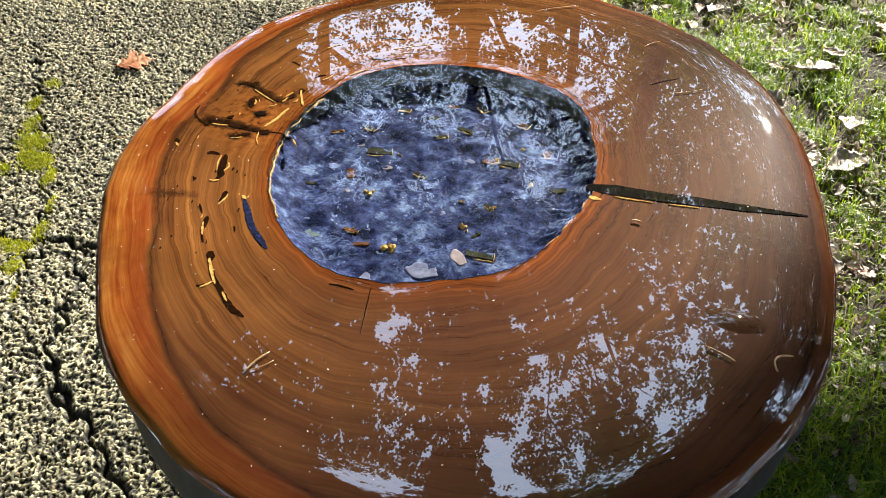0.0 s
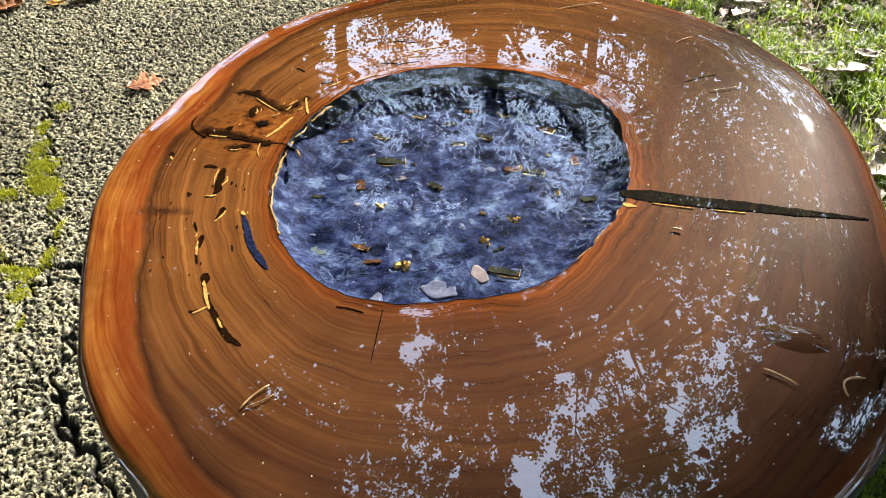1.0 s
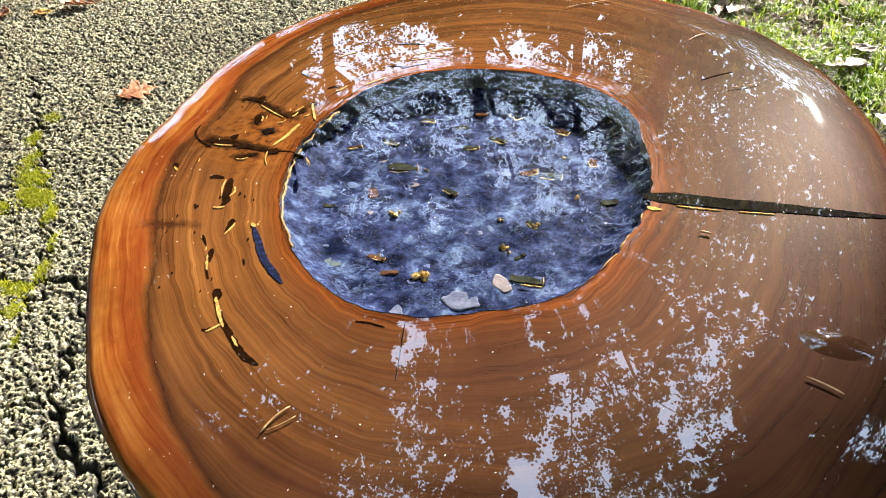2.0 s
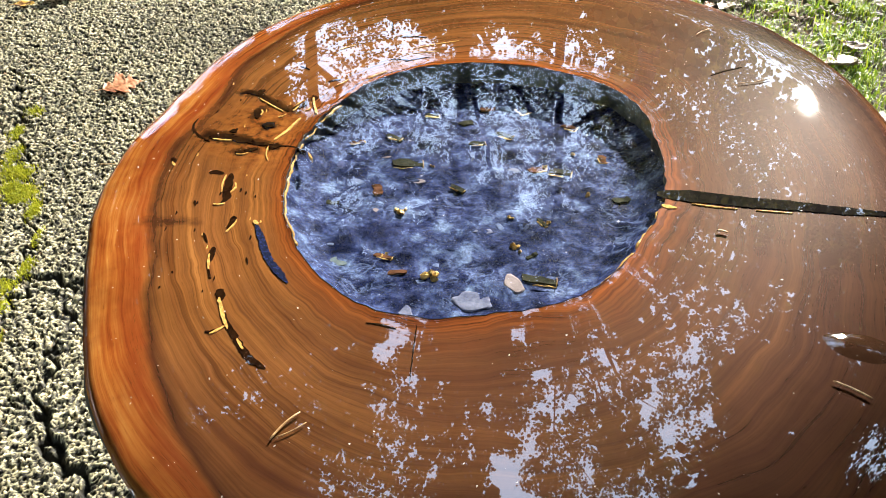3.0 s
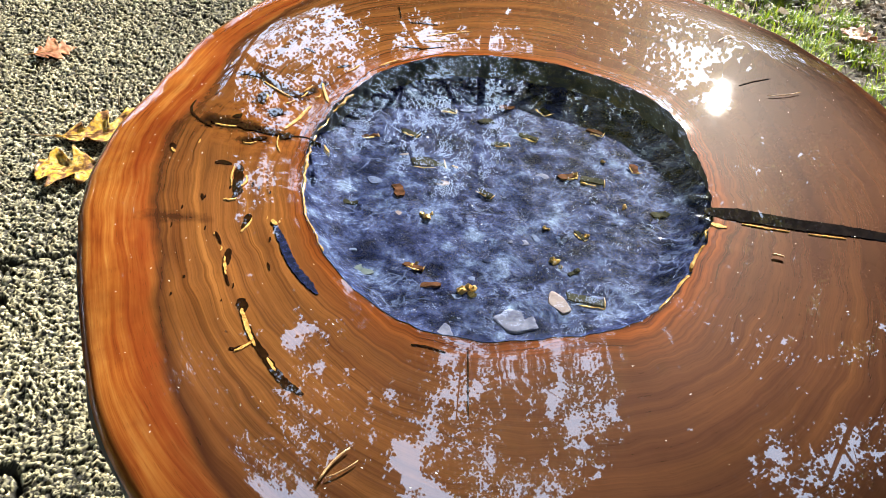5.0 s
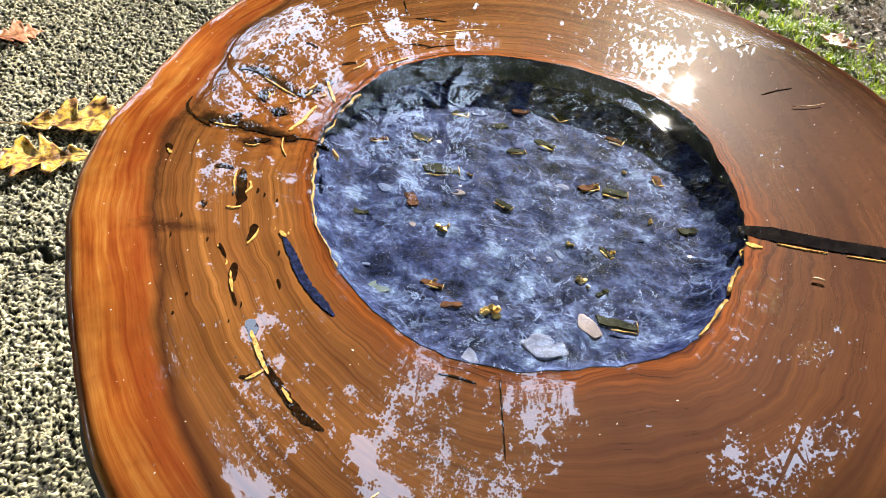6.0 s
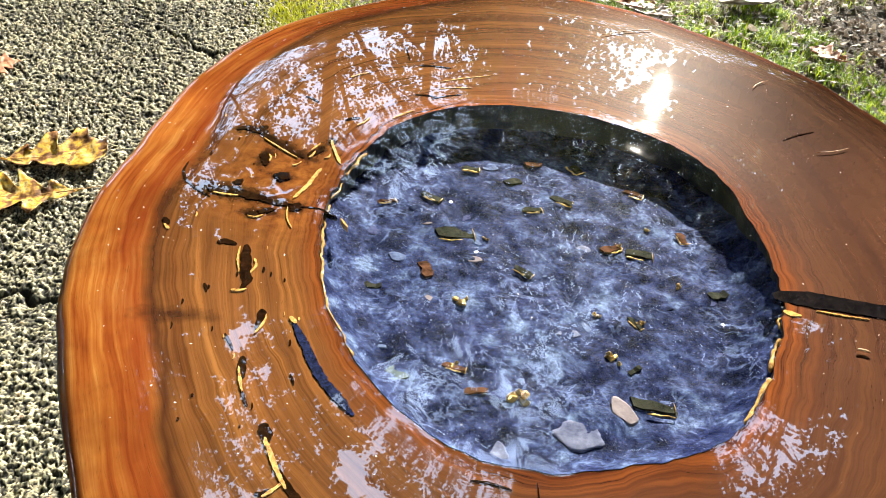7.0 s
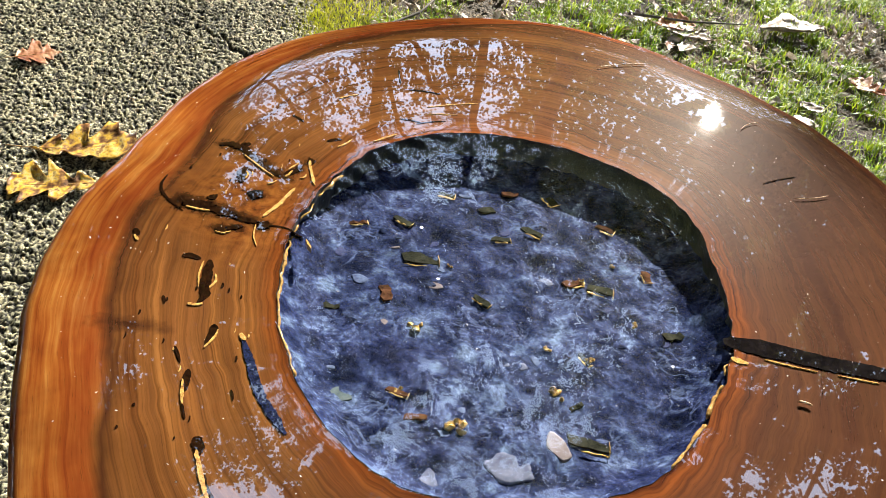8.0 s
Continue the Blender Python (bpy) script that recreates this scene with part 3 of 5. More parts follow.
inlay("gold_crack", [(-0.1475, 0.824), (-0.1465, 0.818), (-0.149, 0.812)], [0.0016, 0.003, 0.0016], GOLD_EDGE, "", 0.0012)
inlay("gold_crack", [(-0.156, 0.834), (-0.1565, 0.824), (-0.155, 0.812)], [0.0012, 0.002, 0.0012], GOLD_EDGE, "", 0.0012)
inlay("gold_crack", [(-0.158, 0.798), (-0.154, 0.7975), (-0.150, 0.799)], [0.002, 0.003, 0.002], GOLD_EDGE, "", 0.0012)
inlay("crack_fill", [(-0.141, 0.784), (-0.141, 0.777), (-0.143, 0.769)], [0.004, 0.006, 0.004], BLACK_FILL)
inlay("gold_crack", [(-0.1385, 0.780), (-0.1395, 0.774), (-0.1435, 0.766)], [0.0012, 0.0025, 0.0018], GOLD_EDGE, "", 0.0012)
inlay("crack_fill", [(-0.148, 0.750), (-0.148, 0.742), (-0.1475, 0.735)], [0.0035, 0.0062, 0.0035], BLACK_FILL)
inlay("gold_crack", [(-0.1495, 0.743), (-0.148, 0.734), (-0.1465, 0.727)], [0.0018, 0.003, 0.0015], GOLD_EDGE, "", 0.0012)
inlay("crack_fill", [(-0.1465, 0.727), (-0.145, 0.722), (-0.1435, 0.718)], [0.0015, 0.002, 0.0012], BLACK_FILL)
inlay("crack_fill", [(-0.169, 0.837), (-0.164, 0.838), (-0.158, 0.836)], [0.003, 0.0055, 0.003], BLACK_FILL)
inlay("crack_fill", [(-0.1935, 0.914), (-0.195, 0.905), (-0.193, 0.896), (-0.186, 0.887), (-0.177, 0.879)], [0.0012, 0.002, 0.002, 0.002, 0.0012], BLACK_FILL)
# the burnt knot
inlay("burnt_knot", [(-0.168, 0.955), (-0.158, 0.957), (-0.148, 0.949), (-0.138, 0.937), (-0.124, 0.926)], [0.004, 0.008, 0.006, 0.006, 0.004], BLACK_FILL, "", 0.0008, 0.5)
inlay("burnt_knot", [(-0.200, 0.857), (-0.1985, 0.854), (-0.1975, 0.851)], [0.003, 0.005, 0.003], BLACK_FILL, "", 0.0008, 0.2)
inlay("gold_crack", [(-0.199, 0.851), (-0.197, 0.848), (-0.196, 0.8465)], [0.002, 0.0035, 0.002], GOLD_EDGE, "", 0.0011)
inlay("gold_crack", [(-0.129, 0.882), (-0.122, 0.894), (-0.116, 0.908), (-0.113, 0.915)], [0.004, 0.005, 0.0045, 0.002], GOLD_EDGE, "crack lined with bare golden wood", 0.0012)
inlay("gold_crack", [(-0.107, 0.948), (-0.105, 0.936), (-0.101, 0.921)], [0.003, 0.004, 0.003], GOLD_EDGE, "", 0.0012)
inlay("gold_crack", [(-0.150, 0.946), (-0.140, 0.936), (-0.128, 0.925)], [0.0012, 0.0022, 0.0012], GOLD_EDGE, "", 0.0013)
inlay("gold_crack", [(-0.090, 0.969), (-0.086, 0.973), (-0.081, 0.980)], [0.0014, 0.0028, 0.0014], GOLD_EDGE, "", 0.0012)
inlay("gold_crack", [(-0.066, 0.981), (-0.058, 0.988), (-0.050, 0.994)], [0.0014, 0.0028, 0.0014], GOLD_EDGE, "", 0.0012)
inlay("crack_fill", [(-0.098, 0.975), (-0.092, 0.978), (-0.088, 0.979)], [0.002, 0.004, 0.002], BLACK_FILL)
inlay("crack_fill", [(-0.122, 0.930), (-0.116, 0.934), (-0.112, 0.941)], [0.003, 0.006, 0.003], BLACK_FILL, "", 0.0008, 0.5)
inlay("crack_fill", [(-0.108, 0.952), (-0.106, 0.947), (-0.106, 0.941)], [0.003, 0.005, 0.002], BLACK_FILL, "", 0.0008, 0.5)
inlay("gold_crack", [(-0.120, 0.935), (-0.117, 0.939), (-0.114, 0.944)], [0.001, 0.002, 0.001], GOLD_EDGE, "", 0.0012)
inlay("gold_crack", [(-0.132, 0.873), (-0.132, 0.863), (-0.129, 0.853)], [0.001, 0.0018, 0.001], GOLD_EDGE, "", 0.0012)
inlay("gold_crack", [(-0.101, 0.864), (-0.099, 0.860), (-0.097, 0.856)], [0.001, 0.0022, 0.001], GOLD_EDGE, "", 0.0012)


def blob(name, x, y, rx, ry, turn, material, lift, seed, label=""):
    """An uneven filled hole or scorch, flush with the top."""
    bm = bmesh.new()
    lx, ly = local(x, y)
    low, high = [], []
    c, d = math.cos(radians(turn)), math.sin(radians(turn))
    for k in range(84):
        a = 2 * math.pi * k / 84
        way = Vector((math.cos(a), math.sin(a), seed))
        r = 1 + 0.45 * noise.noise(way * 1.6) + 0.28 * noise.noise(way * 4.5) + 0.12 * noise.noise(way * 11)
        px, py = r * rx * math.cos(a), r * ry * math.sin(a)
        px, py = lx + px * c - py * d, ly + px * d + py * c
        low.append(bm.verts.new((px, py, TOP - 0.003)))
        high.append(bm.verts.new((px, py, TOP + lift)))
    for k in range(84):
        q = (k + 1) % 84
        bm.faces.new((low[k], low[q], high[q], high[k]))
    bm.faces.new(high)
    bmesh.ops.triangulate(bm, faces=[f for f in bm.faces if len(f.verts) > 4])
    return part(name, bm, material, table, label, False)


for k, (x, y, rx, ry, turn) in enumerate(((-0.169, 0.8870, 0.0095, 0.0044, 4), (-0.154, 0.8822, 0.0090, 0.0030, -14), (-0.138, 0.8765, 0.0080, 0.0022, -10), (-0.1275, 0.8732, 0.0042, 0.0033, 0), (-0.1445, 0.8680, 0.0045, 0.0020, 20), (-0.152, 0.8645, 0.0028, 0.0018, -10), (-0.1480, 0.9225, 0.0032, 0.0062, 8), (-0.1510, 0.9580, 0.0035, 0.0028, 50), (-0.1620, 0.8960, 0.0030, 0.0022, 40))):
    blob("burnt_knot", x, y, rx, ry, turn, BLACK_FILL, 0.00055, 11.3 + k * 1.9, "burnt knot filled with black resin")
blob("burnt_knot", -0.1365, 0.9035, 0.0050, 0.0046, 0, SMOKE_FILL, 0.00055, 31.0, "grey knot hole filled with smoky resin")
blob("burnt_knot", -0.1360, 0.9025, 0.0026, 0.0025, 0, BLACK_FILL, 0.00085, 34.0)
inlay("crack_fill", [(-0.126, 0.874), (-0.114, 0.873), (-0.107, 0.868), (-0.103, 0.866)], [0.0016, 0.0013, 0.0012, 0.0008], BLACK_FILL)
for pts, w in ((((-0.176, 0.8838), (-0.169, 0.8822), (-0.161, 0.8818)), 0.0024), (((-0.121, 0.9265), (-0.119, 0.9295), (-0.117, 0.934)), 0.0026), (((-0.1455, 0.9195), (-0.1445, 0.924), (-0.146, 0.9275)), 0.0022), (((-0.1545, 0.8625), (-0.150, 0.8615), (-0.1455, 0.8640)), 0.0018), (((-0.131, 0.9165), (-0.128, 0.9180), (-0.1255, 0.9215)), 0.0018), (((-0.1115, 0.9265), (-0.1085, 0.9285), (-0.1075, 0.9320)), 0.0020)):
    inlay("gold_crack", list(pts), [w * 0.6, w, w * 0.5], GOLD_EDGE, "", 0.0013)
# dashes and scratches beyond the pool
for a, b, w, m in (((-0.042, 1.061), (-0.018, 1.060), 0.0022, BLACK_FILL), ((-0.028, 1.038), (0.011, 1.053), 0.0022, GOLD_EDGE), ((-0.048, 1.016), (-0.032, 1.0145), 0.0022, BLACK_FILL), ((-0.094, 1.035), (-0.080, 1.044), 0.0022, GOLD_EDGE),
                   ((-0.051, 1.091), (-0.049, 1.068), 0.0014, BLACK_FILL), ((-0.125, 1.003), (-0.116, 0.996), 0.0024, BLACK_FILL), ((-0.014, 0.677), (-0.0165, 0.628), 0.0008, BLACK_FILL), ((-0.044, 0.678), (-0.026, 0.673), 0.0014, BLACK_FILL),
                   ((0.222, 0.988), (0.252, 1.003), 0.0012, BLACK_FILL), ((-0.172, 0.802), (-0.170, 0.796), 0.002, BLACK_FILL), ((-0.158, 0.765), (-0.153, 0.754), 0.0022, BLACK_FILL), ((-0.125, 0.739), (-0.123, 0.732), 0.0016, BLACK_FILL),
                   ((-0.030, 1.027), (-0.005, 1.032), 0.0014, GOLD_EDGE), ((-0.036, 1.012), (-0.014, 1.021), 0.0016, BLACK_FILL)):
    inlay("grain_crack", [a, ((a[0] + b[0]) / 2, (a[1] + b[1]) / 2 + 0.001), b], [w * 0.7, w, w * 0.5], m, "", 0.0008)
# worm holes and small pits
rnd = random.Random(41)
for k in range(34):
    x, y = rnd.uniform(-0.185, -0.115), rnd.uniform(0.70, 0.97)
    if math.hypot(x - CX, y - CY) < pool_radius(math.atan2(y - CY, x - CX)) + 0.006:
        continue
    l, w = rnd.uniform(0.0015, 0.005), rnd.uniform(0.0008, 0.0018)
    inlay("pit", [(x, y), (x + 0.1 * l, y + l / 2), (x, y + l)], [w * 0.7, w, w * 0.6], rnd.choice((BLACK_FILL, BLACK_FILL, GOLD_EDGE)), "", 0.0007)
# golden bare wood along the pool's edge
for a0, a1, w in ((140, 152, 0.0018), (155, 163, 0.0014), (165, 216, 0.0017), (298, 314, 0.0026), (316, 329, 0.0022), (333, 338, 0.0016)):
    bm = bmesh.new()
    pts, thick = [], []
    count = max(6, int((a1 - a0) * 1.6))
    for k in range(count + 1):
        a = radians(a0 + (a1 - a0) * k / count)
        lump = noise.noise(Vector((a * 17, w * 900, 0)))
        r = pool_radius(a) - 0.0010 - 0.0005 * noise.noise(Vector((a * 40, 5, w * 300)))
        pts.append((r * math.cos(a), r * math.sin(a), TOP - 0.0028 + 0.0009 * lump))
        thick.append(max(0.0002, 0.68 * w * (0.8 + 0.6 * lump)) * (0.2 if k in (0, count) else 1))
    tube(bm, pts, thick, 6)
    part("gold_edge", bm, GOLD_EDGE, table, "broken golden edge under the resin")


def stone(name, x, y, size, material, label, turn=0.0, flat=0.07):
    rnd = random.Random(int(abs(x * 9000 + y * 777)))
    bm = bmesh.new()
    bmesh.ops.create_icosphere(bm, subdivisions=3 if size[0] > 0.012 else 2, radius=1)
    shift = Vector((rnd.random() * 9, rnd.random() * 9, 0))
    for v in bm.verts:
        v.co *= 1 + 0.34 * noise.noise(v.co * 1.5 + shift)
        v.co.x *= size[0] * 0.37
        v.co.y *= size[1] * 0.37
        v.co.z = max(-0.3, min(0.25, v.co.z)) * flat * size[1]
    bmesh.ops.rotate(bm, verts=bm.verts, matrix=Matrix.Rotation(radians(turn), 3, "Z"))
    lx, ly = local(x, y)
    bmesh.ops.translate(bm, verts=bm.verts, vec=(lx, ly, bed_height(lx, ly, 1) - 0.0002))
    return part(name, bm, material, table, label)


def chip(x, y, length, width, turn, material, golden=True, tall=0.0022):
    """A splinter of bark on the bed with a gilded edge towards the viewer."""
    rnd = random.Random(int(abs(x * 8000 + y * 555)))
    bm = bmesh.new()
    n = 5
    rows = []
    for k in range(n):
        u = k / (n - 1) - 0.5
        w = width * (0.3 + 0.28 * rnd.random()) * (0.75 if k in (0, n - 1) else 1)
        h = tall * (0.4 + 0.9 * rnd.random())
        off = width * 0.22 * (rnd.random() - 0.5)
        rows.append([bm.verts.new((u * length * (0.9 + 0.2 * rnd.random()), s * w + off, z)) for s, z in ((-1, -0.004), (-0.8, h), (0.8, h * 0.9), (1, -0.004))])
    for a, b in zip(rows, rows[1:]):
        for k in range(3):
            bm.faces.new((a[k], a[k + 1], b[k + 1], b[k]))
    bm.faces.new(rows[0][::-1])
    bm.faces.new(rows[-1])
    bmesh.ops.recalc_face_normals(bm, faces=bm.faces)
    lx, ly = local(x, y)
    place = Matrix.Translation((lx, ly, bed_height(lx, ly, 1) - 0.0004)) @ Matrix.Rotation(radians(turn), 4, "Z")
    bmesh.ops.transform(bm, matrix=place, verts=bm.verts)
    piece = part("bark_chip", bm, material, table, "dark bark chip set in the resin", False)
    if golden:
        bm = bmesh.new()
        p = [((k / 6 - 0.5) * length * 0.95, -0.62 * width * (0.9 + 0.2 * rnd.random()), tall * (0.65 + 0.5 * rnd.random())) for k in range(7)]
        first, last = rnd.choice(((0, 7), (0, 5), (2, 7), (1, 6)))
        p = p[first:last]
        tube(bm, p, [0.0002 + 0.0006 * rnd.random() ** 1.5 for _ in p], 5)
        tip = [(0.5 * length, -0.6 * width, tall * 0.8), (0.5 * length, 0, tall), (0.48 * length, 0.4 * width, tall * 0.9)]
        tube(bm, tip, [0.0004, 0.0003, 0.0001], 5)
        bmesh.ops.transform(bm, matrix=place, verts=bm.verts)
        part("gilded_edge", bm, GOLD, piece, "gilded edge")


LILAC = "pale lilac-white pebble under the resin"
CREAM = "cream pebble under the resin"
for x, y, size, material, words, turn in ((0.0192, 0.7237, (0.034, 0.025), PEBBLE_WHITE, LILAC, -8), (-0.0258, 0.713, (0.019, 0.020), PEBBLE_WHITE, LILAC, 30), (0.0462, 0.7392, (0.014, 0.026), PEBBLE_TAN, CREAM, 22),
                                          (-0.0684, 0.764, (0.022, 0.014), PEBBLE_GREEN, "grey-green pebble under the resin", 14), (-0.0193, 0.8596, (0.013, 0.008), PEBBLE_TAN, CREAM, 0), (-0.0521, 0.824, (0.018, 0.009), PEBBLE_TAN, CREAM, -26),
                                          (0.0514, 0.8744, (0.015, 0.010), PEBBLE_WHITE, LILAC, 10), (0.031, 0.797, (0.009, 0.008), PEBBLE_WHITE, LILAC, 0), (0.021, 0.797, (0.008, 0.007), PEBBLE_WHITE, LILAC, 20), (-0.046, 0.895, (0.011, 0.007), PEBBLE_TAN, CREAM, 0)):
    stone("pebble", x, y, size, material, words, turn)
for x, y, length, width, turn, m, g in ((0.0631, 0.7434, 0.027, 0.013, -10, BARK_CHIP, True), (-0.0283, 0.885, 0.027, 0.015, 2, BARK_CHIP, True), (0.088, 0.872, 0.020, 0.012, -14, BARK_CHIP, True), (0.0700, 0.877, 0.015, 0.010, 20, RUST_CHIP, True),
                                     (0.010, 0.8494, 0.015, 0.007, -40, BARK_CHIP, True), (-0.0492, 0.8483, 0.016, 0.012, -75, RUST_CHIP, False), (0.0349, 0.9667, 0.014, 0.007, 0, RUST_CHIP, False), (0.0657, 0.9643, 0.013, 0.012, -60, BARK_CHIP, True),
                                     (-0.0402, 0.9218, 0.016, 0.008, -35, BARK_CHIP, True), (-0.0701, 0.9156, 0.014, 0.006, 12, RUST_CHIP, True), (0.1008, 0.9384, 0.016, 0.010, -30, RUST_CHIP, True), (0.0700, 0.8078, 0.013, 0.005, -60, BARK_CHIP, True),
                                     (-0.030, 0.752, 0.015, 0.007, 8, RUST_CHIP, False), (-0.0400, 0.768, 0.015, 0.006, -20, RUST_CHIP, True), (0.0169, 0.9456, 0.014, 0.010, 15, BARK_CHIP, False), (-0.0109, 0.957, 0.014, 0.008, -10, BARK_CHIP, True), (0.0251, 0.9135, 0.016, 0.008, 5, BARK_CHIP, True),
                                     (0.0474, 0.9255, 0.018, 0.010, -30, BARK_CHIP, True), (0.1228, 0.8905, 0.014, 0.009, -80, RUST_CHIP, True), (0.129, 0.8353, 0.016, 0.012, 20, BARK_CHIP, False), (-0.082, 0.832, 0.012, 0.008, 0, BARK_CHIP, False), (0.060, 0.770, 0.010, 0.005, 30, BARK_CHIP, False)):
    chip(x, y, length * 0.86, width * 0.8, turn, m, g, 0.0016)
# crushed stone in the bed, a little paler or darker than the sand round it
SHARDS = (mottled("pearl_shard", (0.06, 0.08, 0.15), (0.20, 0.25, 0.36), 150.0, 0.6, 0.0, 0.4, 0.002, 1.05), mottled("navy_shard", (0.004, 0.007, 0.020), (0.030, 0.042, 0.090), 150.0, 0.6, 0.0, 0.4, 0.002, 1.05), mottled("violet_shard", (0.03, 0.035, 0.085), (0.10, 0.11, 0.20), 150.0, 0.6, 0.0, 0.4, 0.002, 1.05))
rnd = random.Random(88)
for k in range(80):
    a, u = rnd.uniform(0, 2 * math.pi), math.sqrt(rnd.random()) * 0.86
    x, y = CX + u * pool_radius(a) * math.cos(a), CY + u * pool_radius(a) * math.sin(a)
    length = 0.004 + 0.011 * rnd.random() ** 2
    stone("stone_shard", x, y, (length, length * rnd.uniform(0.45, 0.9)), SHARDS[k % 3], "", rnd.uniform(0, 180), 0.10)


def gold_cluster(x, y, size, seed):
    rnd = random.Random(seed)
    bm = bmesh.new()
    for k in range(5):
        c = Vector((rnd.uniform(-1, 1), rnd.uniform(-1, 1), 0)) * size * 0.4
        made = bmesh.ops.create_icosphere(bm, subdivisions=1, radius=size * rnd.uniform(0.14, 0.26))["verts"]
        for v in made:
            v.co *= 1 + 0.9 * noise.noise(v.co * 700 + Vector((seed, k, 0)))
            v.co += c
    lx, ly = local(x, y)
    bmesh.ops.translate(bm, verts=bm.verts, vec=(lx, ly, bed_height(lx, ly, 1) + 0.0006))
    part("gold_nugget", bm, GOLD, table, "small nugget of gold leaf", False)


for k, (x, y, size) in enumerate(((-0.0087, 0.7462, 0.015), (0.0503, 0.778, 0.009), (-0.031, 0.8202, 0.009), (0.0475, 0.812, 0.005), (-0.040, 0.770, 0.005), (0.073, 0.8085, 0.005), (0.105, 0.842, 0.005), (0.078, 0.879, 0.006), (-0.010, 0.880, 0.004), (0.099, 0.899, 0.005))):
    gold_cluster(x, y, size, k)
# single mica flakes
rnd = random.Random(5)
bm = bmesh.new()
for k in range(50):
    a, r = rnd.uniform(0, 2 * math.pi), math.sqrt(rnd.random()) * 0.93
    r *= pool_radius(a)
    x, y, s = r * math.cos(a), r * math.sin(a), rnd.choice((0.0004, 0.0005, 0.0007, 0.0014))
    tilt = Euler((rnd.uniform(-0.6, 0.9), rnd.uniform(-0.6, 0.6), rnd.uniform(0, 6))).to_matrix()
    z = bed_height(x, y, 1) + 0.0012
    bm.faces.new([bm.verts.new(Vector((x, y, z)) + tilt @ Vector((p * s, q * s, 0))) for p, q in ((-1, -0.6), (0.3, -1), (1, 0.2), (-0.2, 1))])
tagged(part("mica_flakes", bm, mottled("mica", (0.6, 0.62, 0.7), (0.95, 0.95, 1.0), 300.0, 0.25, 0.6), table, "scattered white mica flakes", False), kind="stuff")

# a drop of thicker lacquer near the rim
bm = bmesh.new()
lx, ly = local(0.2395, 0.6595)
c, d = math.cos(radians(-20)), math.sin(radians(-20))
top = bm.verts.new((lx, ly, TOP + 0.0014))
rows = []
for k in range(1, 11):
    u = k / 10
    row = []
    for q in range(40):
        a = 2 * math.pi * q / 40
        r = u * (1 + 0.10 * noise.noise(Vector((math.cos(a) * 2, math.sin(a) * 2, 6))))
        px, py = 0.025 * r * math.cos(a), 0.0135 * r * math.sin(a)
        row.append(bm.verts.new((lx + px * c - py * d, ly + px * d + py * c, TOP - 0.0002 + 0.0016 * (1 - u * u) ** 1.6)))
    rows.append(row)
for q in range(40):
    bm.faces.new((top, rows[0][q], rows[0][(q + 1) % 40]))
    for a, b in zip(rows, rows[1:]):
        bm.faces.new((a[q], b[q], b[(q + 1) % 40], a[(q + 1) % 40]))
part("lacquer_drop", bm, mottled("lacquer_over_wood", (0.040, 0.018, 0.010), (0.066, 0.030, 0.016), 30.0, 0.012, 0.0, 0.0, 0.001, 1.68), table, "raised drop of lacquer")

# dust on the lacquer
rnd = random.Random(9)
verts, faces = [], []
for k in range(420):
    a, u = rnd.uniform(0, 2 * math.pi), rnd.random() ** 0.7
    r = pool_radius(a) + (rim_radius(a) - pool_radius(a)) * (0.03 + 0.87 * u) if rnd.random() < 0.9 else pool_radius(a) * math.sqrt(rnd.random())
    x, y, s = CX + r * math.cos(a), CY + r * math.sin(a), rnd.choice((0.00016, 0.0002, 0.0003, 0.0005))
    z = TOP + 0.0013 - rim_drop(max(0.0, rim_radius(a) - r), a)
    t, b = rnd.uniform(0, 6.3), len(verts)
    verts += [(x + s * math.cos(t + j * 1.57) * (1.6 if j % 2 else 0.7), y + s * math.sin(t + j * 1.57) * (1.6 if j % 2 else 0.7), z + s * rnd.uniform(-0.3, 0.8)) for j in range(4)]
    faces.append((b, b + 1, b + 2, b + 3))
tagged(mesh_part("dust", from_lists("dust", verts, faces), mottled("pale_dust", (0.55, 0.50, 0.42), (0.9, 0.88, 0.82), 300.0, 0.6), None, "", False), "pale specks of dust on the glossy table top", "dust", kind="stuff")

for ax, ay in ((0.19, 0.56), (-0.10, 0.60), (0.21, 1.02), (-0.11, 1.0)):
    bm = bmesh.new()
    lx, ly = local(ax, ay)
    tube(bm, [(lx * 1.12, ly * 1.12, 0.0), (lx * 1.11, ly * 1.11, 0.02), (lx, ly, TOP - 0.094)], [0.014, 0.016, 0.024], 14)
    part("leg", bm, LEG, table, "tapered brown wooden leg")


# ---------------------------------------------------------------- needles on the top
def needle(a, b, bend, radius, label):
    bm = bmesh.new()
    pts = []
    side = Vector((-(b[1] - a[1]), b[0] - a[0], 0))
    for k in range(9):
        u = k / 8
        p = Vector((a[0] + (b[0] - a[0]) * u, a[1] + (b[1] - a[1]) * u, TOP + 0.0010 + radius * 0.6)) + side * bend * 4 * u * (1 - u)
        pts.append(p)
    tube(bm, pts, [radius * (0.35 if k in (0, 8) else 0.6) for k in range(9)], 6)
    tagged(part("pine_needle", bm, NEEDLE, None), label, "needle", "needles on the table")


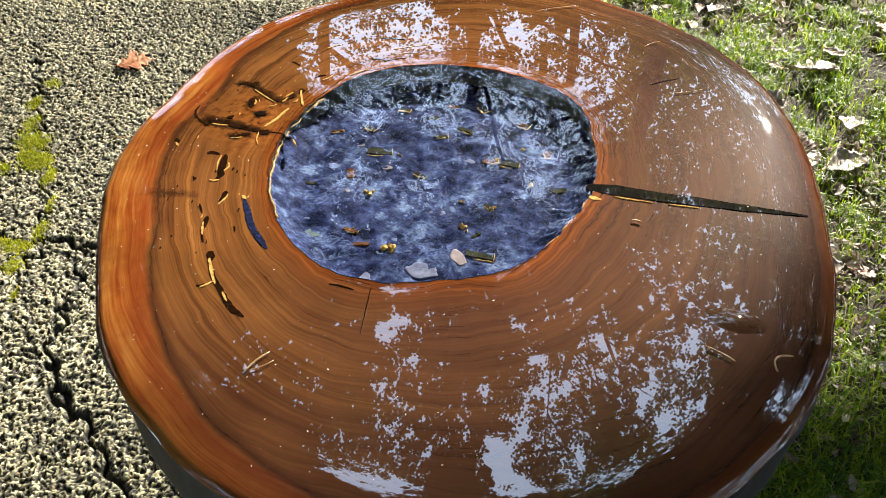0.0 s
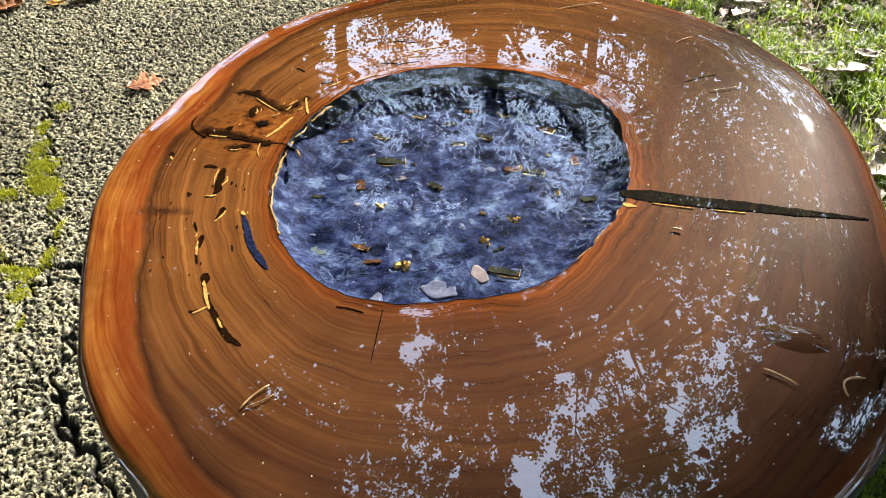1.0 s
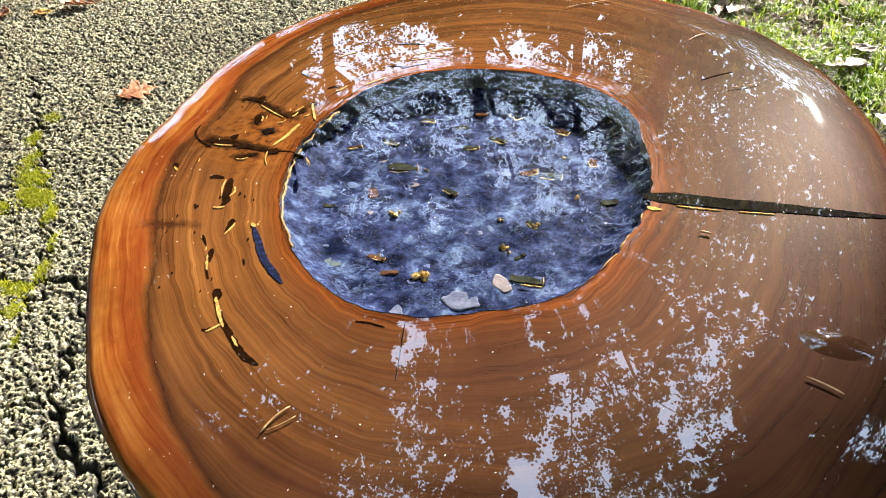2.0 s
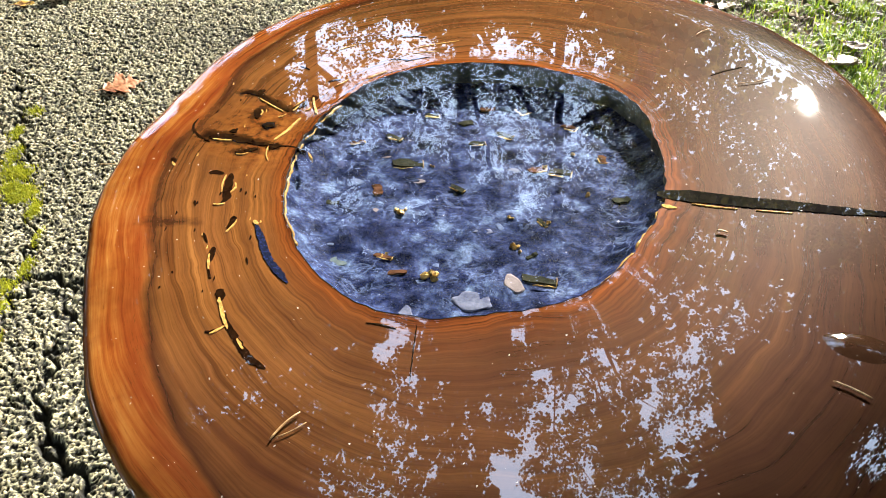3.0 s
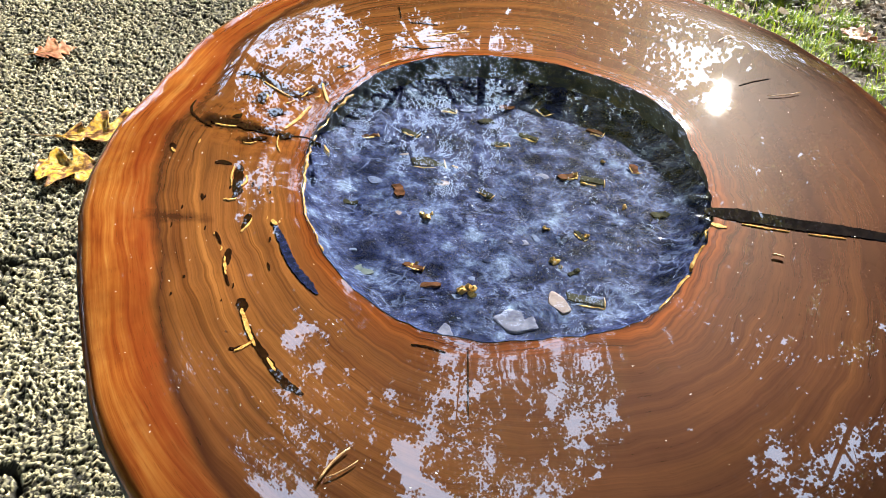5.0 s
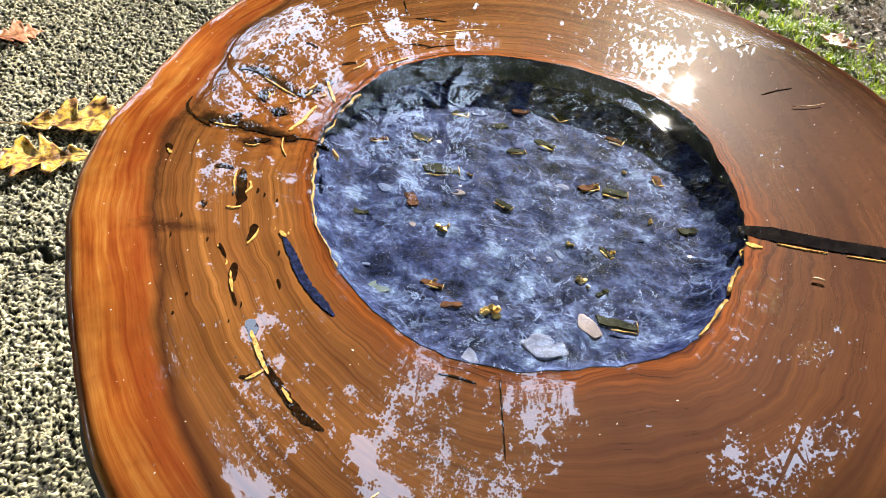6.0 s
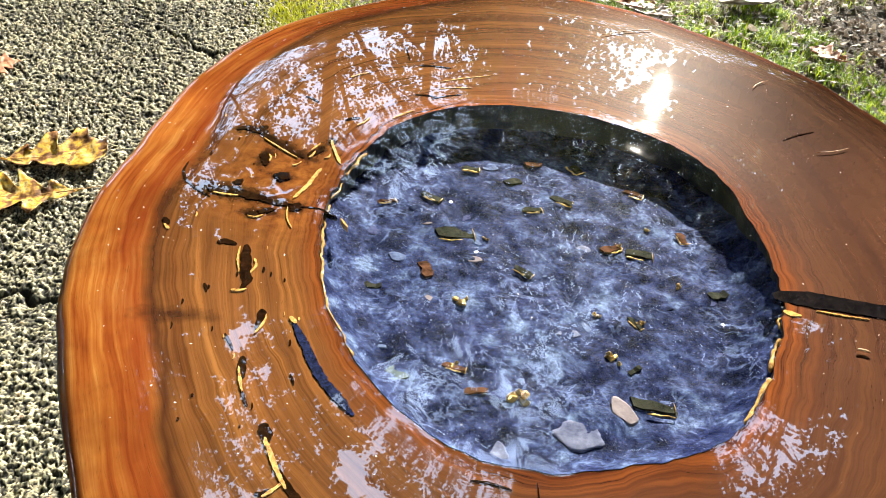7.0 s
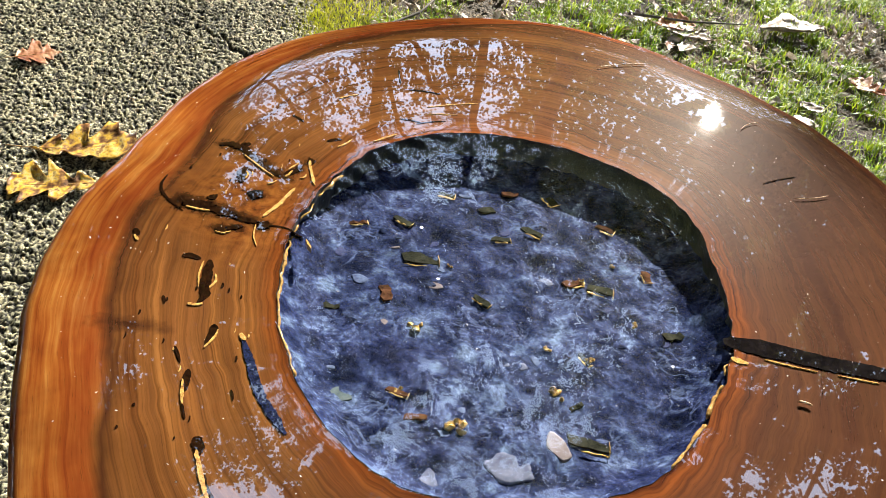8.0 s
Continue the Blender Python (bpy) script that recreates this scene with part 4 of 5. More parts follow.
NEEDLE_LABEL = "dry brown pine needle lying on the glossy table top"
needle((-0.086, 0.588), (-0.073, 0.607), 0.06, 0.0010, NEEDLE_LABEL)
needle((-0.083, 0.590), (-0.069, 0.600), -0.05, 0.0006, NEEDLE_LABEL)
needle((0.214, 0.632), (0.231, 0.619), 0.04, 0.0009, NEEDLE_LABEL)
needle((0.257, 0.611), (0.271, 0.626), 0.35, 0.0012, "curled dry brown stalk lying on the table top")
needle((0.117, 1.138), (0.165, 1.156), 0.04, 0.0007, NEEDLE_LABEL)
needle((0.241, 0.972), (0.270, 0.981), -0.05, 0.0006, NEEDLE_LABEL)
needle((0.225, 1.064), (0.243, 1.078), 0.08, 0.0006, NEEDLE_LABEL)
needle((0.180, 0.768), (0.187, 0.766), 0.1, 0.0012, "tiny pale crumb of bark on the table top")


# ---------------------------------------------------------------- ground
def ground_sheet():
    verts, faces = [], []
    xs = sorted({*[round(-0.3 + 0.02 * k, 3) for k in range(101)], -300, -80, -20, -6, -2, -1, 2.2, 4, 8, 20, 80, 300})
    ys = sorted({*[round(0.2 + 0.02 * k, 3) for k in range(166)], -300, -80, -20, -6, -2, -0.5, 4, 6, 12, 30, 90, 300})
    for y in ys:
        for x in xs:
            near = abs(x) < 3 and -1 < y < 4
            rough = 0.012 * noise.noise(Vector((x * 4, y * 4, 0))) + 0.008 * noise.noise(Vector((x * 17, y * 17, 3)))
            z = -0.012 + (rough if near and x > -0.2 else -0.01)
            verts.append((x, y, min(z, 0.004)))
    w = len(xs)
    for j in range(len(ys) - 1):
        for i in range(w - 1):
            faces.append((j * w + i, j * w + i + 1, (j + 1) * w + i + 1, (j + 1) * w + i))
    tagged(mesh_part("ground", from_lists("ground", verts, faces), SOIL), "dark earth with leaf crumbs under thin grass", "ground", kind="structure")


ASPHALT_EDGE = -0.20
CRACKS = (((-1.1, 1.425), (-0.75, 1.433), (-0.62, 1.428), (-0.56, 1.440), (-0.30, 1.450)), ((-0.60, 1.43), (-0.575, 1.25), (-0.564, 1.141), (-0.512, 1.066), (-0.458, 1.028), (-0.413, 0.962), (-0.36, 0.88), (-0.30, 0.80)), ((-0.96, 2.15), (-0.862, 1.90), (-0.80, 1.73), (-0.74, 1.634), (-0.70, 1.50), (-0.67, 1.36)), ((-0.45, 2.30), (-0.30, 2.17), (-0.20, 2.10)))


def edge_of_asphalt(y):
    return ASPHALT_EDGE + 0.03 * np.sin(y * 3.1) * 0.4 + 0.012 * np.sin(y * 17 + 1) + 0.008 * np.sin(y * 41)


def stones(x, y, size, seed):
    """Jittered cells: way to the nearest stone's middle, to the border with the next, and the stone's random numbers."""
    gx, gy = np.floor(x / size), np.floor(y / size)
    best = np.full(x.shape, 9.0)
    second = np.full(x.shape, 9.0)
    tone = np.zeros(x.shape)
    high = np.zeros(x.shape)
    mx, my = np.zeros(x.shape), np.zeros(x.shape)
    for i in (-1, 0, 1):
        for j in (-1, 0, 1):
            cx, cy = gx + i, gy + j
            h = np.sin(cx * 127.1 + cy * 311.7 + seed) * 43758.5453
            g = np.sin(cx * 269.5 + cy * 183.3 + seed) * 24634.6345
            h, g = h - np.floor(h), g - np.floor(g)
            d = np.hypot((cx + h) * size - x, (cy + g) * size - y) / size
            closer = d < best
            second = np.where(closer, best, np.minimum(second, d))
            t = (h * 7.3 + g * 3.1) % 1.0
            tone = np.where(closer, t, tone)
            high = np.where(closer, (h * 13.7 + g * 5.9) % 1.0, high)
            mx, my = np.where(closer, x - (cx + h) * size, mx), np.where(closer, y - (cy + g) * size, my)
            best = np.where(closer, d, best)
    lean = mx * np.cos(tone * 97) + my * np.sin(tone * 97)
    return best, second - best, tone, high, lean


def groove(x, y):
    """Depth of the cracks: 1 in their middle."""
    deep = np.zeros(x.shape)
    wx = x + 0.010 * np.sin(y * 61 + 2 * np.sin(x * 37)) + 0.005 * np.sin(y * 173 + x * 90)
    wy = y + 0.010 * np.sin(x * 53 + 2 * np.sin(y * 41)) + 0.005 * np.sin(x * 151)
    for k, line in enumerate(CRACKS):
        wide = (0.0065, 0.0050, 0.004, 0.004)[k]
        for (ax, ay), (bx, by) in zip(line, line[1:]):
            ux, uy = bx - ax, by - ay
            u = np.clip(((wx - ax) * ux + (wy - ay) * uy) / (ux * ux + uy * uy), 0, 1)
            deep = np.maximum(deep, np.clip(1.3 - np.hypot(wx - ax - u * ux, wy - ay - u * uy) / wide, 0, 1))
    return deep


def asphalt_sheet(name, x0, x1, y0, y1, step, label):
    nx, ny = int(round((x1 - x0) / step)) + 1, int(round((y1 - y0) / step)) + 1
    u = np.linspace(0, 1, nx)[None, :]
    y = np.linspace(y0, y1, ny)[:, None] * np.ones((1, nx))
    right = edge_of_asphalt(y) if x1 > ASPHALT_EDGE - 0.01 else np.full(y.shape, x1)
    x = x0 + (right - x0) * u
    d, gap, tone, high, lean = stones(x * 1.0, y * 1.0, 0.0054, 1.0)
    d2, gap2, tone2, high2, lean2 = stones(x + 3, y + 5, 0.0038, 7.0)
    dome = np.clip(gap * 4.5, 0, 1) ** 0.55
    dome2 = np.clip(gap2 * 2.6, 0, 1) ** 0.6
    big = high > 0.30
    wave = np.sin(x * 7.1 + 2 * np.sin(y * 5.3)) * np.sin(y * 6.2 + np.sin(x * 4.4))
    z = np.where(big, 0.0005 + dome * (0.0022 + 0.0042 * high), dome2 * (0.0012 + 0.0022 * high2))
    z = z + 0.002 * wave + np.where(big, lean * 0.42, lean2 * 0.42) + 0.0012 * (np.sin(x * 2100 + 3 * np.sin(y * 900)) * np.sin(y * 1900 + x * 700))
    lumps, lump_gap, lump_tone, lump_high, lump_lean = stones(x + 1.7, y + 2.3, 0.021, 3.0)
    z = z + 0.0030 * np.clip(lump_gap * 2.5, 0, 1) * (lump_high - 0.2) + 0.07 * lump_lean
    deep = groove(x, y)
    z = z - 0.012 * deep
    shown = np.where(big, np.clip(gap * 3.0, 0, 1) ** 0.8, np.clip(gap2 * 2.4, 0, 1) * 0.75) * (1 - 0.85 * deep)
    if step > 0.01:
        tone, tone2, z = 0.40 + 0.2 * tone, 0.40 + 0.2 * tone2, 0.25 * z
        shown = 0.57 + 0.10 * shown
    rest = (right - x)
    z = z - 0.010 * np.clip(1 - rest / 0.02, 0, 1) ** 2 if x1 > ASPHALT_EDGE - 0.01 else z
    verts = np.stack([x, y, z], -1).reshape(-1, 3)
    idx = np.arange(nx * ny).reshape(ny, nx)
    faces = np.stack([idx[:-1, :-1], idx[:-1, 1:], idx[1:, 1:], idx[1:, :-1]], -1).reshape(-1, 4)
    mesh = bpy.data.meshes.new(name)
    mesh.vertices.add(len(verts))
    mesh.vertices.foreach_set("co", verts.ravel())
    mesh.loops.add(faces.size)
    mesh.loops.foreach_set("vertex_index", faces.ravel().astype(np.int32))
    mesh.polygons.add(len(faces))
    mesh.polygons.foreach_set("loop_start", np.arange(0, faces.size, 4, dtype=np.int32))
    mesh.update(calc_edges=True)
    layer = mesh.attributes.new("chip", "FLOAT_VECTOR", "POINT")
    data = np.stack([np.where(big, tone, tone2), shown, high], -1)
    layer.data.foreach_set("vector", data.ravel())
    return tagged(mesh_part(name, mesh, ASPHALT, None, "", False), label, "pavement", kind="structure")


ground_sheet()
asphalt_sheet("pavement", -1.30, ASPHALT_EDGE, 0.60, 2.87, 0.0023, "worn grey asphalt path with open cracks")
asphalt_sheet("pavement_beyond", -4.0, -1.30, -14.0, 22.0, 0.06, "worn grey asphalt path")
asphalt_sheet("pavement_far", -1.30, ASPHALT_EDGE, 2.87, 22.0, 0.03, "worn grey asphalt path")
asphalt_sheet("pavement_near", -1.30, ASPHALT_EDGE, -14.0, 0.60, 0.03, "worn grey asphalt path")


# ---------------------------------------------------------------- moss, grass, litter
def tufts(name, spots, count, length, width, material, label, seed, flat=0.0, category="moss", foot=-0.008, spread=1.0):
    """Many short bent blades round the spots (x, y, spread in x, spread in y)."""
    rnd = random.Random(seed)
    verts, faces = [], []
    weights = [s[2] * s[3] for s in spots]
    for k in range(count):
        x0, y0, sx, sy = rnd.choices(spots, weights)[0]
        x, y = rnd.gauss(x0, sx * spread), rnd.gauss(y0, sy * spread)
        l = length * rnd.uniform(0.4, 1.4)
        a, lean = rnd.uniform(0, 2 * math.pi), rnd.uniform(0.15, 1.1) + flat
        dx, dy = math.cos(a), math.sin(a)
        px, py = -dy * width * rnd.uniform(0.6, 1.3) / 2, dx * width * rnd.uniform(0.6, 1.3) / 2
        z = foot
        b = len(verts)
        m = l * 0.55
        mx, mz = m * math.sin(lean * 0.5), m * math.cos(lean * 0.5)
        tx, tz = mx + (l - m) * math.sin(lean * 1.3), max(0.004, mz + (l - m) * math.cos(lean * 1.3))
        verts += [(x - px, y - py, z), (x + px, y + py, z), (x + dx * mx + px * 0.8, y + dy * mx + py * 0.8, z + mz), (x + dx * mx - px * 0.8, y + dy * mx - py * 0.8, z + mz), (x + dx * tx, y + dy * tx, z + tz)]
        faces += [(b, b + 1, b + 2, b + 3), (b + 3, b + 2, b + 4)]
    tagged(mesh_part(name, from_lists(name, verts, faces), material, None, "", False), label, category, kind="stuff")


MOSS_SPOTS = [(-0.862, 1.88, 0.0072, 0.018), (-0.855, 1.965, 0.0108, 0.012), (-0.81, 1.74, 0.018, 0.018), (-0.775, 1.67, 0.018, 0.018), (-0.85, 1.64, 0.018, 0.012), (-0.735, 1.62, 0.0072, 0.018), (-0.7, 1.54, 0.0036, 0.015), (-0.715, 1.41, 0.015, 0.012), (-0.7, 1.36, 0.0108, 0.012), (-0.76, 1.42, 0.018, 0.009), (-0.8, 1.46, 0.018, 0.018), (-0.67, 1.29, 0.0036, 0.009), (-0.93, 1.66, 0.018, 0.018), (-0.84, 1.8, 0.01, 0.02), (-0.8, 1.69, 0.012, 0.012), (-0.69, 1.46, 0.006, 0.02)]
tufts("moss", MOSS_SPOTS, 17000, 0.007, 0.0022, MOSS, "yellow-green moss growing in the asphalt cracks", 11, foot=0.002, spread=0.72)
tufts("edge_moss", [(-0.19, 2.35, 0.03, 0.10), (-0.12, 2.42, 0.06, 0.08), (-0.17, 2.22, 0.02, 0.04)], 3500, 0.010, 0.0025, MOSS, "yellow-green moss along the asphalt edge", 12, foot=0.0)


def grass_field():
    rnd = random.Random(21)
    spots = []
    for k in range(1350):
        x, y = rnd.uniform(-0.10, 1.55), rnd.uniform(0.6, 3.15)
        if k % 3 == 1:
            x, y = x + abs(rnd.gauss(0, 0.4)), y + rnd.gauss(0, 0.5)
        if noise.noise(Vector((x * 2.6, y * 2.6, 4))) + 0.55 * rnd.random() > 0.12:
            spread = rnd.uniform(0.006, 0.028)
            spots.append((x, y, spread, spread * rnd.uniform(0.7, 1.4)))
    spots += [(0.02, 2.42, 0.05, 0.04), (0.12, 2.38, 0.06, 0.04), (0.30, 2.45, 0.05, 0.05), (0.75, 2.25, 0.06, 0.08), (0.62, 2.05, 0.05, 0.05), (0.98, 1.9, 0.08, 0.08), (0.85, 1.35, 0.07, 0.08), (0.75, 0.95, 0.07, 0.1), (0.62, 0.9, 0.06, 0.08), (0.66, 1.2, 0.06, 0.08)] + [(rnd.uniform(0.38, 0.85), rnd.uniform(0.45, 1.15), 0.03, 0.03) for _ in range(70)]
    for k in range(500):
        x, y = rnd.uniform(0.0, 4.5), rnd.uniform(-2.5, 7.0)
        if not (-0.1 < x < 1.55 and 0.6 < y < 3.15) and noise.noise(Vector((x * 1.3, y * 1.3, 4))) > -0.1:
            spots.append((x, y, 0.03, 0.03))
    tufts("grass", spots, 95000, 0.038, 0.0027, GRASS, "sparse sunlit green grass among dry leaves", 22, 0.42, "grass")


def litter_field():
    rnd = random.Random(31)
    verts, faces = [], []
    for k in range(25000):
        x, y = rnd.uniform(-0.12, 1.6), rnd.uniform(0.6, 3.2)
        if k % 3 == 1:
            x, y = x + abs(rnd.gauss(0, 0.5)), y + rnd.gauss(0, 0.6)
        if k % 4 == 0:
            x, y = rnd.uniform(-0.12, 4.5), rnd.uniform(-2.5, 7.0)
        patch = noise.noise(Vector((x * 2.6, y * 2.6, 4)))
        if rnd.random() < 0.30 + 1.5 * patch + (0.45 if y < 1.2 else 0.0) or noise.noise(Vector((x * 9, y * 9, 8))) + 0.4 * rnd.random() < -0.12:
            continue
        size = 0.0026 + 0.010 * rnd.random() ** 2.4
        m = Matrix.Translation((x, y, rnd.uniform(-0.002, 0.008) + 0.3 * size)) @ Euler((rnd.gauss(0, 0.4), rnd.gauss(0, 0.4), rnd.uniform(0, 6.3))).to_matrix().to_4x4()
        curl, long, crease = rnd.uniform(-0.5, 0.9), rnd.uniform(1.0, 2.0), rnd.uniform(0.2, 0.6)
        b = len(verts)
        verts.append(m @ Vector((0, 0, 0)))
        for ring in (0.55, 1.0):
            for j in range(7):
                a = 2 * math.pi * j / 7
                r = ring * size * (rnd.uniform(0.40, 1.2) if ring == 1.0 else 1.0)
                px, py = r * long * math.cos(a), r * math.sin(a)
                verts.append(m @ Vector((px, py, curl * py * py / size + crease * size * rnd.uniform(-1, 1) * ring)))
        for j in range(7):
            q = (j + 1) % 7
            faces.append((b, b + 1 + j, b + 1 + q))
            faces.append((b + 1 + j, b + 8 + j, b + 8 + q, b + 1 + q))
    tagged(mesh_part("leaf_litter", from_lists("leaf_litter", verts, faces), LITTER, None, "", False), "scattered pale dry leaf crumbs on the ground", "leaves", kind="stuff")


grass_field()
litter_field()
STRAW = leaf_material("dry_straw", [(0.2, (0.30, 0.22, 0.11)), (0.8, (0.66, 0.56, 0.36))], 12.0, 0.5, 0.4)
rnd = random.Random(5)
tufts("straw", [(rnd.uniform(-0.1, 1.5), rnd.uniform(0.7, 3.1), 0.10, 0.10) for _ in range(60)], 3200, 0.050, 0.0018, STRAW, "dry straw-coloured grass lying flat", 23, 0.75, "grass")


# ---------------------------------------------------------------- single fallen leaves
def half_width(outline, u, wilt):
    i = max(j for j in range(len(outline)) if outline[j][0] <= u + 1e-6)
    j = min(i + 1, len(outline) - 1)
    f = 0 if j == i else (u - outline[i][0]) / (outline[j][0] - outline[i][0])
    f = f * f * (3 - 2 * f)
    a, b = outline[i][1] * wilt[i], outline[j][1] * wilt[j]
    return a + (b - a) * f


def fallen_leaf(name, outline, length, place, material, label, curl=0.12, tilt=(0, 0), seed=1):
    """A lobed leaf about a bent midrib, uneven on its two sides, curled and creased, with a stalk."""
    rnd = random.Random(seed)
    count = 60
    wilts = [[rnd.uniform(0.65, 1.15) for _ in outline] for _ in (0, 1)]
    shifts = [rnd.uniform(-0.05, 0.05) for _ in (0, 1)]
    bend = rnd.uniform(-0.25, 0.25)
    bm = bmesh.new()
    rows = []
    for k in range(count + 1):
        u = k / count
        row = []
        for s in (-1, -0.75, -0.4, 0, 0.4, 0.75, 1):
            side = 0 if s < 0 else 1
            half = half_width(outline, min(1.0, max(0.0, u + shifts[side] * math.sin(math.pi * u))), wilts[side])
            half *= 1 + 0.10 * noise.noise(Vector((u * 14, side * 5, seed)))
            z = curl * (s * s * half * 1.1 * (1 + 0.8 * noise.noise(Vector((u * 4, side, seed * 3)))) + 0.7 * (u - 0.45) ** 2) + 0.030 * noise.noise(Vector((u * 5, s * 1.6, seed * 7))) + 0.018 * noise.noise(Vector((u * 13, s * 3.6, seed * 5))) + 0.012 * (abs(s) - 0.5) * math.sin(u * 40)
            row.append(bm.verts.new((u - 0.5 + 0.30 * abs(s) * half, s * half + bend * (u - 0.5) ** 2, z + 0.03)))
        rows.append(row)
    for a, b in zip(rows, rows[1:]):
        for k in range(6):
            bm.faces.new((a[k], a[k + 1], b[k + 1], b[k]))
    bmesh.ops.scale(bm, verts=bm.verts, vec=(length,) * 3)
    x, y, turn = place
    ob = tagged(new(name), label, "leaf", "fallen leaves")
    ob.matrix_world = Matrix.Translation((x, y, 0.008)) @ Euler((radians(tilt[0]), radians(tilt[1]), radians(turn))).to_matrix().to_4x4()
    blade = part("blade", bm, material, ob)
    m = blade.modifiers.new("thickness", "SOLIDIFY")
    m.thickness = 0.0006
    bm = bmesh.new()
    rib = [(u - 0.5, bend * (u - 0.5) ** 2, 0.03 + curl * 0.7 * (u - 0.45) ** 2 + 0.004) for u in (-0.22, -0.1, 0.05, 0.3, 0.55, 0.8)]
    tube(bm, [tuple(c * length for c in p) for p in rib], [0.0009, 0.0008, 0.0009, 0.0008, 0.0006, 0.0003], 5)
    part("stalk", bm, NEEDLE, ob)
    return ob


OAK = ((0.0, 0.01), (0.08, 0.03), (0.17, 0.16), (0.24, 0.17), (0.31, 0.09), (0.41, 0.31), (0.49, 0.33), (0.56, 0.16), (0.66, 0.34), (0.75, 0.35), (0.82, 0.22), (0.91, 0.20), (0.97, 0.12), (1.0, 0.02))
MAPLE = ((0.0, 0.01), (0.05, 0.22), (0.15, 0.42), (0.24, 0.20), (0.34, 0.55), (0.48, 0.62), (0.58, 0.20), (0.68, 0.34), (0.78, 0.22), (0.90, 0.10), (1.0, 0.01))
OVAL = ((0.0, 0.02), (0.1, 0.16), (0.3, 0.30), (0.5, 0.34), (0.75, 0.25), (0.92, 0.10), (1.0, 0.01))
fallen_leaf("oak_leaf", OAK, 0.17, (-0.535, 1.775, 12), YELLOW_LEAF, "yellow and brown oak leaf lying on the asphalt", 0.13, (3, -4), 3)
fallen_leaf("oak_leaf", OAK, 0.15, (-0.545, 1.665, 190), YELLOW_LEAF, "golden oak leaf with curled lobes on the asphalt", 0.14, (-3, 3), 8)
fallen_leaf("maple_leaf", MAPLE, 0.085, (-0.703, 2.07, 30), RUSSET_LEAF, "small russet maple leaf lying on the asphalt", 0.12, (2, 2))
fallen_leaf("dry_leaf", OVAL, 0.19, (0.985, 2.66, 14), PALE_LEAF, "large pale dry leaf lying in the grass", 0.35, (-10, 0))
fallen_leaf("dry_leaf", OVAL, 0.09, (0.70, 2.02, -40), PALE_LEAF, "pale curled dry leaf lying in the grass", 0.4, (12, 8))
fallen_leaf("dry_leaf", OVAL, 0.08, (0.86, 1.93, 60), PALE_LEAF, "pale curled dry leaf lying in the grass", 0.4, (-12, 8))
fallen_leaf("dry_leaf", OVAL, 0.055, (-0.16, 2.215, 100), PALE_LEAF, "pale curled dry leaf at the asphalt edge", 0.4, (10, 10))
fallen_leaf("dry_leaf", OVAL, 0.09, (0.66, 1.45, 0), PALE_LEAF, "pale curled dry leaf lying in the grass", 0.3, (10, -6))
fallen_leaf("dry_leaf", OVAL, 0.10, (0.80, 1.78, 20), PALE_LEAF, "pale curled dry leaf lying in the grass", 0.3, (4, -6))


fallen_leaf("oak_leaf", OAK, 0.10, (-1.190, 2.46, 40), RUSSET_LEAF, "small brown oak leaf lying on the asphalt", 0.35, (6, 4), 12)
fallen_leaf("oak_leaf", OAK, 0.09, (-0.985, 2.535, 200), RUSSET_LEAF, "brown curled oak leaf lying on the asphalt", 0.45, (10, -6), 14)
fallen_leaf("dry_leaf", OVAL, 0.05, (-1.065, 2.49, 20), YELLOW_LEAF, "tiny yellow leaf lying on the asphalt", 0.3, (5, 5), 16)
fallen_leaf("dry_leaf", OVAL, 0.045, (0.597, 2.381, 70), YELLOW_LEAF, "small orange leaf lying in the grass", 0.3, (12, 5), 18)
fallen_leaf("oak_leaf", OAK, 0.13, (0.69, 2.55, 150), PALE_LEAF, "pale dry oak leaf lying in the grass", 0.3, (8, 6), 20)
fallen_leaf("oak_leaf", OAK, 0.11, (0.84, 2.17, 10), PALE_LEAF, "pale dry oak leaf lying in the grass", 0.35, (-12, 6), 22)
fallen_leaf("oak_leaf", OAK, 0.12, (0.66, 2.60, 30), RUSSET_LEAF, "brown dry oak leaf lying in the grass", 0.35, (14, 6), 24)
fallen_leaf("oak_leaf", OAK, 0.10, (0.715, 1.81, 80), PALE_LEAF, "pale dry oak leaf lying in the grass", 0.35, (-8, 10), 26)
fallen_leaf("oak_leaf", OAK, 0.11, (1.10, 2.39, 110), RUSSET_LEAF, "brown dry oak leaf lying in the grass", 0.35, (-8, 10), 28)


rnd = random.Random(64)
for k in range(18):
    x, y = rnd.uniform(0.52, 1.25), rnd.uniform(1.25, 2.75)
    if k % 3 == 0:
        x, y = rnd.uniform(0.15, 0.75), rnd.uniform(2.35, 2.8)
    outline, tint, words = ((OAK, PALE_LEAF, "pale crumpled oak leaf lying in the grass"), (OVAL, PALE_LEAF, "pale curled dry leaf lying in the grass"), (OAK, RUSSET_LEAF, "brown crumpled oak leaf lying in the grass"))[k % 3]
    fallen_leaf("oak_leaf" if outline is OAK else "dry_leaf", outline, rnd.uniform(0.035, 0.075), (x, y, rnd.uniform(0, 360)), tint, words, rnd.uniform(0.15, 0.4), (rnd.uniform(-14, 14), rnd.uniform(-10, 10)), 100 + k)


def twig(points, thick, label, material):
    bm = bmesh.new()
    tube(bm, points, [thick * (1 - 0.6 * k / (len(points) - 1)) for k in range(len(points))], 7)
    tagged(part("twig", bm, material, None), label, "twig")


